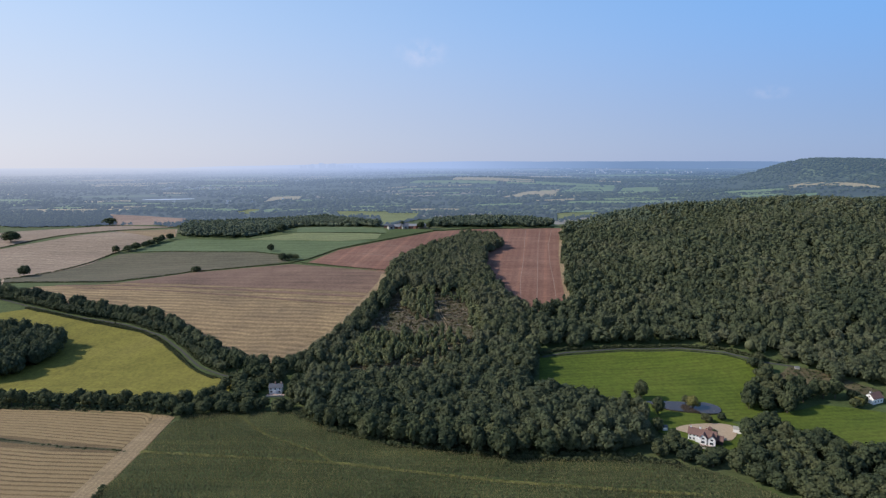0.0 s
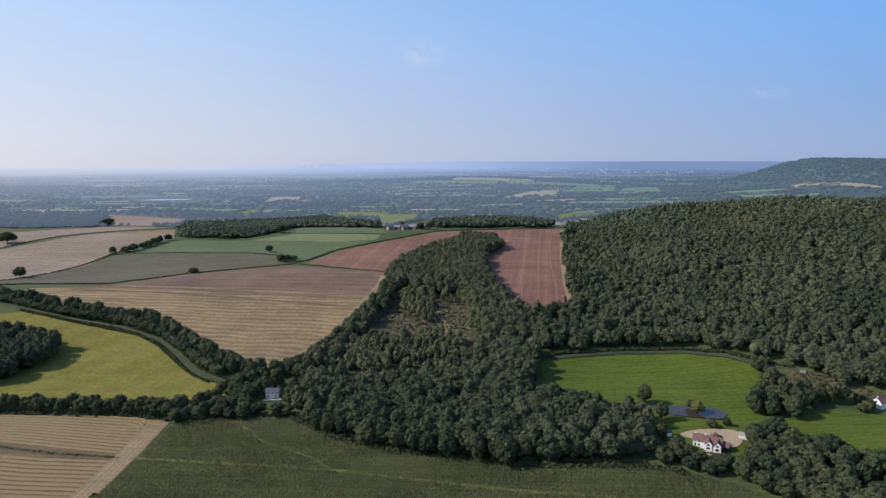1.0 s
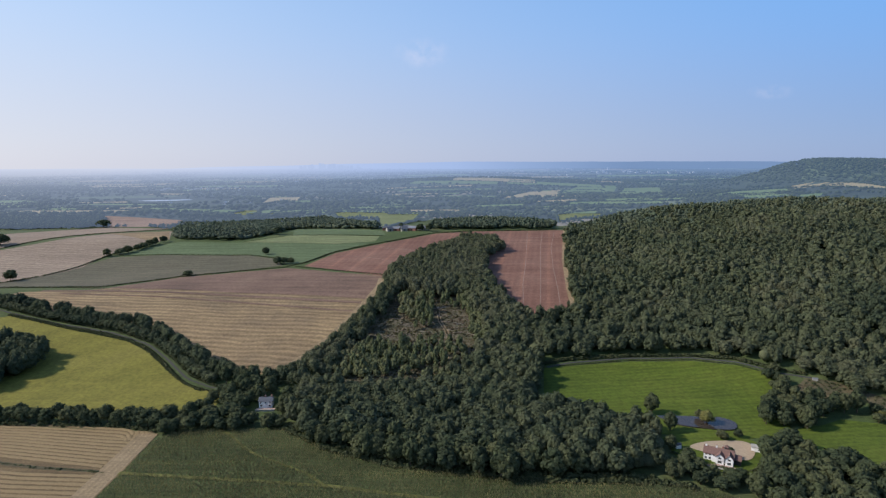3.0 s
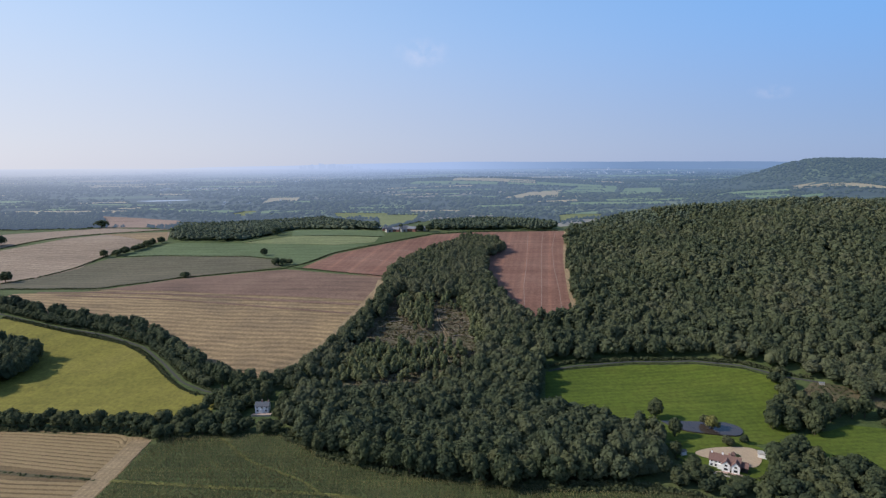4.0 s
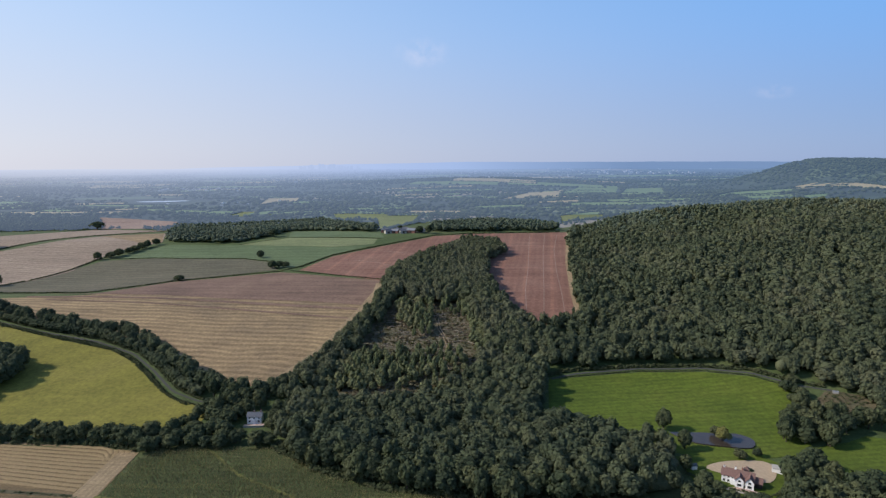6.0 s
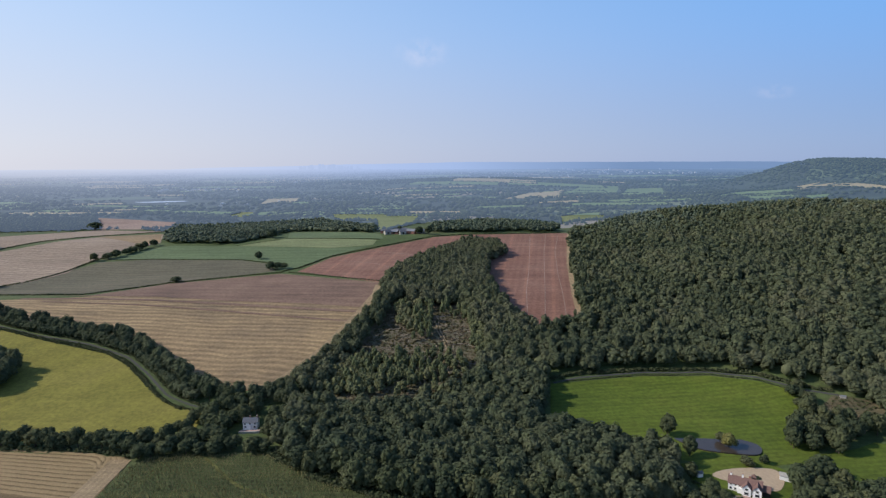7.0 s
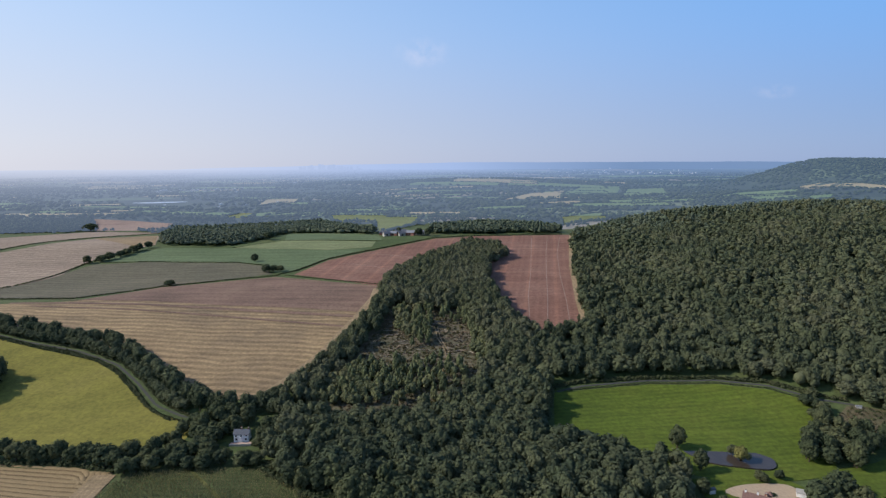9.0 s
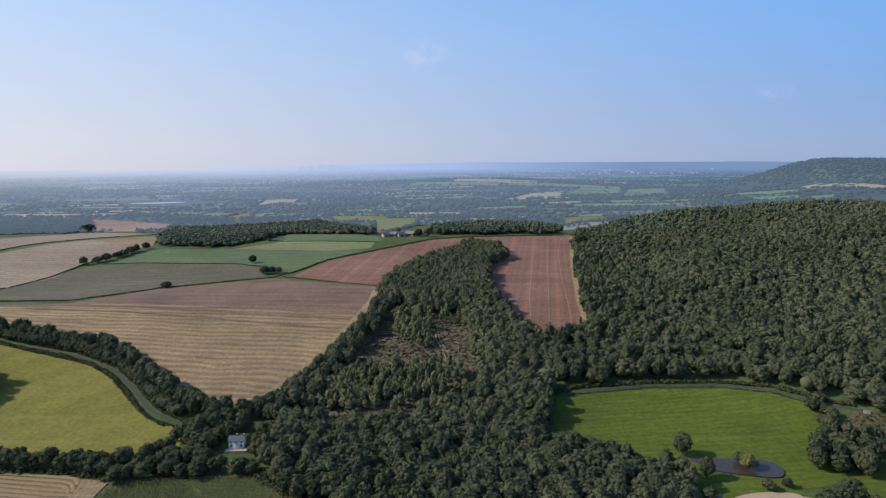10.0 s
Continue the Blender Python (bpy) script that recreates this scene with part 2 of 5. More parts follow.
# Own colours of the far things; distance() lays the haze glow over each
FARLAND = distance("hazed_land", ((0.0, (0.04, 0.052, 0.032)), (0.40, (0.055, 0.072, 0.04)), (0.64, (0.10, 0.13, 0.06)), (0.72, (0.045, 0.058, 0.034)),
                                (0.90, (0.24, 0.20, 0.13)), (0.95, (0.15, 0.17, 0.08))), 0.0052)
FARTREES = distance("hazed_trees", ((0.3, (0.028, 0.042, 0.018)), (0.7, (0.05, 0.065, 0.025))), 0, 0.01)
FARGREEN = distance("hazed_green", ((0.3, (0.12, 0.18, 0.05)), (0.7, (0.17, 0.22, 0.07))), 0, 0.01)
FARTAN = distance("hazed_tan", ((0.3, (0.33, 0.26, 0.12)), (0.7, (0.40, 0.32, 0.16))), 0, 0.01)
FARWHITE = distance("hazed_walls", ((0.3, (0.40, 0.37, 0.34)), (0.7, (0.65, 0.63, 0.6))), 0, 0.02)
FARRIDGE = distance("hazed_ridge", ((0.3, (0.03, 0.04, 0.02)), (0.7, (0.05, 0.06, 0.03))), 0, 0.004, 0.1, 1.05, 1.03)
# Matte lake colour: pale blue painted in for the reflected sky
FARWATER = distance("sky_painted_water", ((0.3, (0.5, 0.58, 0.65)), (0.7, (0.55, 0.62, 0.7))), 0, 0.01)

def smooth(a, b, v):
    s = np.clip((np.asarray(v, float) - a) / (b - a), 0, 1)
    return s * s * (3 - 2 * s)


RISE_Y = (-900, 260, 340, 400, 450, 520, 600, 700, 790, 860, 1000, 1300, 1900, 2600, 3500, 4300, 4900)
RISE_Z = (-14, -9, -7, 0, 11, 22, 28, 36, 45, 43, 35, 28, 27, 32, 50, 74, 96)


def height(x, y):
    """Height of the land: a valley by the farmland, a long rise, a wooded hill to the east, a plain and far hills."""
    x, y = np.asarray(x, float), np.asarray(y, float)
    z = sum(np.interp(y + d, RISE_Y, RISE_Z) for d in (-24, -8, 8, 24)) / 4
    z = z + 22 * smooth(120, 330, x) * smooth(320, 410, y) * (1 - smooth(800, 1250, y) * (1 - smooth(420, 700, x)) - smooth(1100, 1500, y) * smooth(420, 700, x))
    z = z - 16 * smooth(750, 900, y) * (1 - smooth(950, 1300, y)) * smooth(130, 210, x) * (1 - smooth(540, 740, x))
    z = z + 12 * np.exp(-((x - 330) / np.where(x < 330, 90, 400)) ** 2 / 2 - ((y - 720) / 170) ** 2 / 2)
    z = z + 6.5 * np.sin(x / 31 + 1.6 * np.sin(y / 63)) * np.sin(y / 44 + x / 120) * smooth(140, 210, x) * smooth(420, 480, y) * (1 - smooth(1000, 1200, y))
    z = z - 11 * smooth(60, 380, -x) * smooth(480, 650, y) * (1 - smooth(1000, 1400, y))
    z = z + 117 * np.exp(-((x - 1470) / np.where(x < 1470, 165, 900)) ** 2 / 2 - ((y - 2350) / 260) ** 2 / 2)
    z = z - 9 * np.exp(-((x - 245) / 52) ** 2 / 2 - ((y - 765) / 110) ** 2 / 2)
    z = z + 36 * np.exp(-((x - 150) / 420) ** 2 / 2 - ((y - 2750) / 220) ** 2 / 2)
    z = z + 45 * np.exp(-((x - 1500) / 500) ** 2 / 2 - ((y - 1750) / 220) ** 2 / 2)
    z = z + 3 * np.sin(x / 310 + 1) * np.sin(y / 270) * smooth(900, 1500, y)
    return z


# ---- land ----
def spread(edges):
    """Grid lines from (start, end, step) stretches."""
    out = []
    for a, b, step in edges:
        out += list(np.arange(a, b, step))
    return np.array(out + [edges[-1][1]], float)


XS = spread([(-4300, -1200, 150), (-1200, -480, 40), (-480, 480, 12), (480, 1200, 40), (1200, 4300, 150)])
YS = spread([(-900, 150, 50), (150, 900, 12), (900, 1500, 30), (1500, 3000, 60), (3000, 4860, 120)])
FAR = float(YS[np.argmin(abs(YS - 1050))])


def big_mesh(name, verts, quads=(), tris=(), tint=None):
    """A mesh from arrays of vertices, four-sided and three-sided faces."""
    me = bpy.data.meshes.new(name)
    quads, tris = np.asarray(quads, np.int32).reshape(-1, 4), np.asarray(tris, np.int32).reshape(-1, 3)
    verts = np.asarray(verts, np.float32)
    me.vertices.add(len(verts))
    me.vertices.foreach_set("co", verts.ravel())
    me.loops.add(quads.size + tris.size)
    me.loops.foreach_set("vertex_index", np.concatenate([quads.ravel(), tris.ravel()]))
    me.polygons.add(len(quads) + len(tris))
    me.polygons.foreach_set("loop_start", np.concatenate([np.arange(len(quads)) * 4, quads.size + np.arange(len(tris)) * 3]).astype(np.int32))
    me.update(calc_edges=True)
    if tint is not None:
        me.attributes.new("tint", "FLOAT", "POINT").data.foreach_set("value", np.asarray(tint, np.float32))
    return me


def sheet(name, ys, material, label):
    gx, gy = np.meshgrid(XS, ys)
    z = height(gx, gy)
    i = np.arange(len(ys) * len(XS)).reshape(len(ys), len(XS))
    q = np.stack([i[:-1, :-1], i[:-1, 1:], i[1:, 1:], i[1:, :-1]], -1).reshape(-1, 4)
    me = big_mesh(name, np.stack([gx, gy, z], -1).reshape(-1, 3), q)
    me.materials.append(material)
    me.polygons.foreach_set("use_smooth", np.ones(len(q), bool))
    return tagged(new(name, me), label, "ground", kind="structure")


sheet("ground", YS[YS <= FAR], MEADOW, "rolling farmland ground with rough green grass")
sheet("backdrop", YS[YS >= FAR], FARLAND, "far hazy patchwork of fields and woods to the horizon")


def draped(name, outline, material, lift=0.15, thick=0.0):
    """A flat piece of land with that outline, cut along the ground's own grid and laid on it."""
    bm = bmesh.new()
    bm.faces.new([bm.verts.new((x, y, 0)) for x, y in outline])
    xs, ys = [p[0] for p in outline], [p[1] for p in outline]
    for lines, lo, hi, n in ((XS, min(xs), max(xs), (1, 0, 0)), (YS, min(ys), max(ys), (0, 1, 0))):
        for v in lines[(lines > lo) & (lines < hi)]:
            bmesh.ops.bisect_plane(bm, geom=bm.verts[:] + bm.edges[:] + bm.faces[:], dist=0.001, plane_co=[v * k for k in n], plane_no=n)
    bmesh.ops.triangulate(bm, faces=[f for f in bm.faces if len(f.verts) > 4])
    for f in bm.faces:
        if f.normal.z < 0:
            f.normal_flip()
        f.smooth = True
    for v in bm.verts:
        v.co.z = float(height(v.co.x, v.co.y)) + lift
    if thick:
        rim = bmesh.ops.extrude_edge_only(bm, edges=[e for e in bm.edges if e.is_boundary])["geom"]
        for v in rim:
            if isinstance(v, bmesh.types.BMVert):
                v.co.z -= thick
    me = bpy.data.meshes.new(name)
    bm.to_mesh(me)
    bm.free()
    me.materials.append(material)
    return new(name, me)


def rounded(outline, steps=4):
    """The outline with its corners drawn as a soft curve."""
    p, out, k = [Vector((*q, 0)) for q in outline], [], len(outline)
    for i in range(k):
        a, b, c, d = p[i - 1], p[i], p[(i + 1) % k], p[(i + 2) % k]
        for s in range(steps):
            t = s / steps
            v = 0.5 * (2 * b + (c - a) * t + (2 * a - 5 * b + 4 * c - d) * t * t + (3 * b - a - 3 * c + d) * t ** 3)
            out.append((v.x, v.y))
    return out


def line(points, step):
    """Points spaced evenly along a polyline, with the heading at each."""
    p = [Vector((*q, 0)) for q in points]
    out, left = [], 0.0
    for a, b in zip(p, p[1:]):
        d = (b - a).length
        while left < d:
            q = a.lerp(b, left / d)
            out.append((q.x, q.y, math.atan2(b.y - a.y, b.x - a.x)))
            left += step
        left -= d
    return out


def ribbon(points, width):
    """The outline of a strip along a polyline."""
    p = line(points, 6.0) + [(*points[-1], math.atan2(points[-1][1] - points[-2][1], points[-1][0] - points[-2][0]))]
    w = width / 2
    left = [(x - math.sin(a) * w, y + math.cos(a) * w) for x, y, a in p]
    right = [(x + math.sin(a) * w, y - math.cos(a) * w) for x, y, a in p]
    return right + left[::-1]


def field(label, outline, material, lift=0.15, soft=0, name="field"):
    return tagged(draped(name, rounded(outline, soft) if soft else outline, material, lift), label, "field", kind="structure")


def inside(x, y, outline):
    hit, k = False, len(outline)
    for i in range(k):
        (ax, ay), (bx, by) = outline[i - 1], outline[i]
        if (ay > y) != (by > y) and x < (bx - ax) * (y - ay) / (by - ay) + ax:
            hit = not hit
    return hit


STUBBLE_NEAR = [(-330, 322), (-230, 317), (-156, 311), (-149, 304), (-150, 271), (-150, 227), (-150, 120), (-330, 120)]
straw_field = field("cut straw field with pale swaths in rows", STUBBLE_NEAR, STRAW)
field("weedy green balk between two stubble fields", [(-330, 292), (-227, 284.5), (-187, 276), (-156, 272.5), (-156, 270.5), (-187, 273.5), (-227, 281), (-330, 288)], SCRUB, 0.3)
field("bare sandy headland along a stubble field", ribbon([(-152, 308), (-152, 270), (-152, 120)], 10), HEADLAND, 0.32, name="track")


def swath(field_ob, course, width, high):
    """A long low heap of straw left by the combine, draped on the stubble."""
    p = np.array([(x, y, math.cos(a), math.sin(a)) for x, y, a in line(course, 2.0)])
    g = np.random.default_rng(int(abs(course[0][1]) * 10))
    w = width / 2 * g.uniform(0.8, 1.2, len(p))
    V = []
    for side, up in ((-1, 0.0), (-0.45, 0.85), (0.4, 1.0), (1, 0.0)):
        x, y = p[:, 0] - p[:, 3] * w * side, p[:, 1] + p[:, 2] * w * side
        V.append(np.stack([x, y, height(x, y) + 0.14 + up * high * g.uniform(0.7, 1.25, len(p))], 1))
    k, i = len(p), np.arange(len(p) - 1)
    Q = np.vstack([np.stack([i + j * k, i + j * k + k, i + j * k + k + 1, i + j * k + 1], 1) for j in range(3)])
    me = big_mesh("straw_swath", np.vstack(V), Q[:, ::-1])
    me.materials.append(DRYSTRAW)
    ob = new("straw_swath", me)
    ob.parent = field_ob
    return ob


for k in range(12):
    d = 3.3 * k
    turn = [(-168 + 9 * math.sin(t), 304 - d + 9 * math.cos(t)) for t in (0.0, 0.5, 1.0, 1.4)] if k < 3 else [(-172 + k, 313 - d), (-156, 312 - d)]
    swath(straw_field, [(-330, 319 - 2.2 * k), (-270, 320 - 2.4 * k), (-215, 318 - 2.85 * k)] + turn, 2.2, 0.35)
for k in range(24):
    y = 268.5 - 3.4 * k
    swath(straw_field, [(-330, y + 15), (-230, y + 7), (-190, y + 1), (-155, y - 1)], 2.2, 0.35)
for x in (-156.5, -153.6, -150.8, -148.2):
    swath(straw_field, [(x - 3, 311), (x, 303), (x + 0.6, 270), (x + 0.4, 230), (x, 120)], 2.7, 0.16)
MAIZE = [(-145, 299), (-137, 309), (-114, 312), (-83, 312), (-54, 288), (-24, 275), (4, 269), (31, 263), (58, 261), (95, 260), (111, 258), (130, 245),
         (145, 228), (160, 190), (170, 120), (-144, 120), (-146, 232)]
field("dark green maize field seen between its rows", MAIZE, MAIZE_SHADE, 0.2)
LANES_IN_MAIZE = [ribbon([(-147, 270), (-81, 263), (-48, 259), (-6, 250), (29, 243), (68, 238), (110, 233)], 2.4),
                  ribbon([(-114, 311), (-91, 287), (-62, 270), (-52, 260)], 1.6)]
for strip in LANES_IN_MAIZE:
    field("bright grassy path through the maize", strip, VERGE, 0.45, name="path")
YELLOW_FIELD = [(-395, 430), (-367, 453), (-336, 467), (-275, 443), (-224, 426), (-199, 408), (-171, 380), (-154, 365), (-128, 354), (-130, 338), (-164, 326),
                (-270, 326), (-360, 328), (-480, 345)]
field("yellow-green field of ripening crop", YELLOW_FIELD, YELLOW)
field("smaller bare brown field beside a lane", [(-360, 492), (-420, 486), (-520, 470), (-520, 520), (-430, 522), (-385, 506)], BROWN)
BIG = [(-370, 524), (-303, 533), (-253, 582), (-195, 598), (-157, 607), (-105, 585), (-52, 567), (-51, 531), (-59, 488), (-74, 434), (-86, 408), (-98, 383),
       (-132, 378), (-152, 392), (-184, 415), (-220, 440), (-297, 470), (-375, 500)]
field("large harvested field of straw-coloured stubble", BIG, STUBBLE)
field("reddish-brown upper half of a harvested field", [(-340, 540), (-303, 535), (-253, 581), (-195, 597), (-157, 606), (-105, 584), (-53, 566), (-53, 531),
      (-58, 500), (-110, 510), (-170, 516), (-240, 530)], BROWN, 0.3)
for course, wide in (([(-352, 527), (-300, 527), (-240, 521), (-150, 505), (-62, 492)], 4.5), ([(-330, 519), (-240, 508), (-150, 490), (-66, 474)], 2.5)):
    field("brown cultivated band across a harvested field", ribbon(course, wide), BROWN, 0.36, name="track")
field("pale worn margin of a harvested field", ribbon([(-55, 560), (-55, 531), (-63, 488), (-78, 434), (-90, 408), (-100, 388)], 9), HEADLAND, 0.42, name="track")
field("dark grey-green field behind a hedge", [(-430, 535), (-388, 543), (-309, 543), (-255, 588), (-164, 618), (-183, 654), (-218, 676), (-327, 699), (-380, 691), (-395, 622)], DARKCROP)
field("blue-green field of young crop", [(-376, 699), (-370, 731), (-335, 767), (-248, 748), (-127, 714), (-83, 721), (-120, 677), (-145, 625), (-160, 621),
      (-184, 660), (-219, 679), (-327, 702)], GREENCROP)
field("pale green strip of crop", [(-248, 749), (-194, 777), (-79, 752), (-81, 724), (-127, 715)], LIGHTCROP, 0.3)
field("green field beside a wood", [(-214, 868), (-79, 789), (-72, 757), (-194, 779)], GREENCROP, 0.3)
REDFIELD = [(-142, 613), (-119, 668), (-65, 718), (-10, 766), (35, 781), (158, 790), (126, 634), (109, 528), (103, 474), (66, 459), (8, 480), (-51, 565)]
field("red ploughed field curving round a wood", REDFIELD, RED)
for course in ([(128, 775), (112, 690), (99, 610), (88, 540), (78, 480)], [(108, 770), (96, 690), (84, 610), (72, 540), (66, 490)], [(142, 770), (124, 690), (110, 600), (100, 520), (94, 478)],
               [(-110, 655), (-70, 640), (-48, 620)], [(-80, 695), (-40, 680), (-14, 665)], [(60, 745), (110, 742), (146, 741)]):
    field("pale wheel track across red ploughland", ribbon(course, 0.5), PINK, 0.3, name="track")
field("dry grass margin between red ploughland and a wood", ribbon([(159, 786), (127.5, 633), (110.5, 528), (104, 474)], 4.5), HEADLAND, 0.36, name="track")
PASTURE = [(66, 388), (84, 391), (125, 397), (163, 393), (189, 382), (204, 369), (202, 350), (188, 322), (178, 306), (155, 302), (130, 302), (112, 308), (98, 312), (74, 320), (56, 330)]
field("bright green mown pasture", PASTURE, GRASS, 0.2)
field("bright green paddock among trees", [(168, 308), (203, 317), (216, 323), (237, 317), (262, 306), (240, 262), (195, 263), (180, 281), (170, 300)], GRASS, 0.2)
field("garden lawn round a white house", [(112, 304), (133, 306), (154, 303), (160, 294), (149, 276), (139, 268), (121, 272), (112, 284)], GRASS, 0.3, name="lawn")
field("scrubby brown meadow at the foot of a wood", [(206, 352), (220, 363), (229, 361), (238, 341), (226, 338), (213, 343)], SCRUB, 0.2)
field("rough grassy slope beside a wood", [(212, 357), (223, 364), (236, 358), (262, 336), (252, 330), (232, 346)], SCRUB, 0.3)
field("felled clearing with brash in rows", [(-82, 356), (-68, 417), (-50, 470), (-48, 520), (20, 508), (32, 453), (30, 405), (14, 376), (-36, 348)], CLEARED, 0.2)
for outline in ([(-573, 685), (-541, 714), (-507, 770), (-478, 851), (-416, 922), (-357, 785), (-386, 735), (-392, 699), (-388, 645), (-400, 600), (-420, 560), (-460, 530), (-640, 560)],
                [(-654, 786), (-627, 832), (-594, 975), (-571, 1018), (-444, 992), (-492, 876), (-547, 723), (-640, 660)]):
    field("dry straw-coloured field beside a hedge", outline, TAN, 0.3)
field("pale pinkish bare field", [(-686, 1216), (-596, 1186), (-490, 1139), (-459, 1030), (-577, 1029)], PINK, 0.4)
field("yellowish strip of stubble", [(-480, 860), (-418, 918), (-360, 790), (-372, 770)], STUBBLE, 0.45)
for outline in ([(-239, 1288), (-158, 1335), (-42, 1285), (-47, 1002), (-73, 830), (-93, 830), (-120, 1095), (-200, 1132)],
                [(231, 1230), (351, 1354), (308, 1155), (214, 1110)], [(-436, 1235), (-464, 1332), (-404, 1336), (-390, 1237)], [(-363, 1227), (-366, 1300), (-310, 1357), (-307, 1262)]):
    field("pale green field among woods", outline, LIGHTCROP, 0.5)
FAR_FIELDS = ([(172, 1783), (290, 2085), (457, 2273), (353, 1842)], [(172, 1621), (382, 1699), (360, 1598)], [(385, 2010), (545, 2427), (736, 2530), (562, 1992)],
              [(534, 1861), (715, 2378), (894, 2468), (711, 1909)], [(749, 1686), (906, 1845), (1121, 1913), (959, 1675)], [(697, 1526), (851, 1577), (1027, 1618), (962, 1537)],
              [(1152, 2049), (1260, 2054), (1278, 1879), (1234, 1668), (1197, 1616), (1146, 1809)], [(-472, 1540), (-545, 1880), (-443, 1904), (-406, 1676)],
              [(-939, 1530), (-986, 1600), (-875, 1661), (-811, 1553)], [(-1180, 1560), (-1400, 1700), (-1200, 1720), (-1060, 1600)])
FAR_FIELDS = list(FAR_FIELDS)
chance = random.Random(404)
for k in range(120):
    y = 1240 + 2700 * chance.random() ** 1.7
    x = chance.uniform(-0.8, 0.62) * y
    w, d, a = chance.uniform(50, 130) * y / 1500, chance.uniform(16, 50) * y / 1500, chance.uniform(-0.35, 0.35)
    if not (x > 1050 and 1900 < y < 2700) and not (-950 < x < -600 and 1500 < y < 1900):
        FAR_FIELDS.append([(x - w, y - d - a * w), (x + w * 0.9, y - d * 0.8 + a * w), (x + w, y + d + a * w), (x - w * 0.8, y + d * 0.9 - a * w)])
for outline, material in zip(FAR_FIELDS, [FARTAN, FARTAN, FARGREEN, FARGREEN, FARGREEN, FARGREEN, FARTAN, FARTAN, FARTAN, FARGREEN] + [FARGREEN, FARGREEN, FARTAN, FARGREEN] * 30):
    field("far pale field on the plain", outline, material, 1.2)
tagged(draped("lake", rounded([(-860, 1690), (-770, 1760), (-730, 1745), (-745, 1700), (-800, 1660)], 3), FARWATER, 1.5), "pale far lake with the sky's reflection painted on", "lake", kind="structure")

LANE = [(-411, 499), (-374, 488), (-338, 471), (-289, 452), (-242, 438), (-207, 421), (-184, 400), (-160, 374), (-143, 364), (-130, 359)]
LANE_EAST = [(68, 389), (84, 395), (125, 401), (163, 397), (189, 386), (208, 370), (224, 363)]
tagged(draped("road", ribbon([(-380, 491), (-398, 520), (-420, 555), (-470, 585)], 2.2), GRAVEL, 0.4), "pale farm track leading off a lane", "track", kind="structure")
for course in (LANE, LANE_EAST):
    tagged(draped("verge", ribbon(course, 2.9), MEADOW, 0.25), "grass verge along a country lane", "verge", kind="structure")
    tagged(draped("road", ribbon(course, 1.5), ASPHALT, 0.4), "narrow grey asphalt country lane", "road", kind="structure")
tagged(draped("road", rounded([(122, 293), (133, 299), (151, 299), (153, 291), (145, 281), (136, 284)], 4), GRAVEL, 0.5), "round gravel forecourt of a country house", "drive", kind="structure")
pond = bmesh.new()
top = [pond.verts.new((x, y, -6.75)) for x, y in rounded([(118, 334), (132, 334), (149, 328), (157, 320), (152, 311), (138, 313), (126, 317), (119, 326)], 5)]
rim = pond.faces.new(top)
low = bmesh.ops.extrude_face_region(pond, geom=[rim])["geom"]
for v in low:
    if isinstance(v, bmesh.types.BMVert):
        v.co.z -= 2.5
bmesh.ops.recalc_face_normals(pond, faces=pond.faces[:])
me = bpy.data.meshes.new("pond")
pond.to_mesh(me)
me.materials.append(WATER)
tagged(new("pond", me), "still brown pond at the edge of a pasture", "pond", kind="structure")


# ---- trees ----
def ball(level):
    bm = bmesh.new()
    bmesh.ops.create_icosphere(bm, subdivisions=level, radius=1)
    v = np.array([p.co for p in bm.verts])
    t = np.array([[p.index for p in f.verts] for f in bm.faces])
    bm.free()
    return v, t


BALLS = {1: ball(1), 2: ball(2)}


def sprays(rng, at, normal, size):
    """One bent four-sided spray of leaves at each place."""
    k = len(at)
    n = normal + rng.normal(0, 0.24, (k, 3))
    n /= np.linalg.norm(n, axis=1)[:, None]
    u = np.cross(n, rng.normal(0, 1, (k, 3)))
    u /= np.linalg.norm(u, axis=1)[:, None]
    w = np.cross(n, u)
    s = (size * rng.uniform(0.6, 1.25, k))[:, None]
    q = np.stack([at + u * s, at + w * s * 0.8 + n * s * 0.35, at - u * s * 0.9, at - w * s * 0.8 + n * s * 0.2], 1)
    return q.reshape(-1, 3), np.arange(4 * k).reshape(-1, 4)


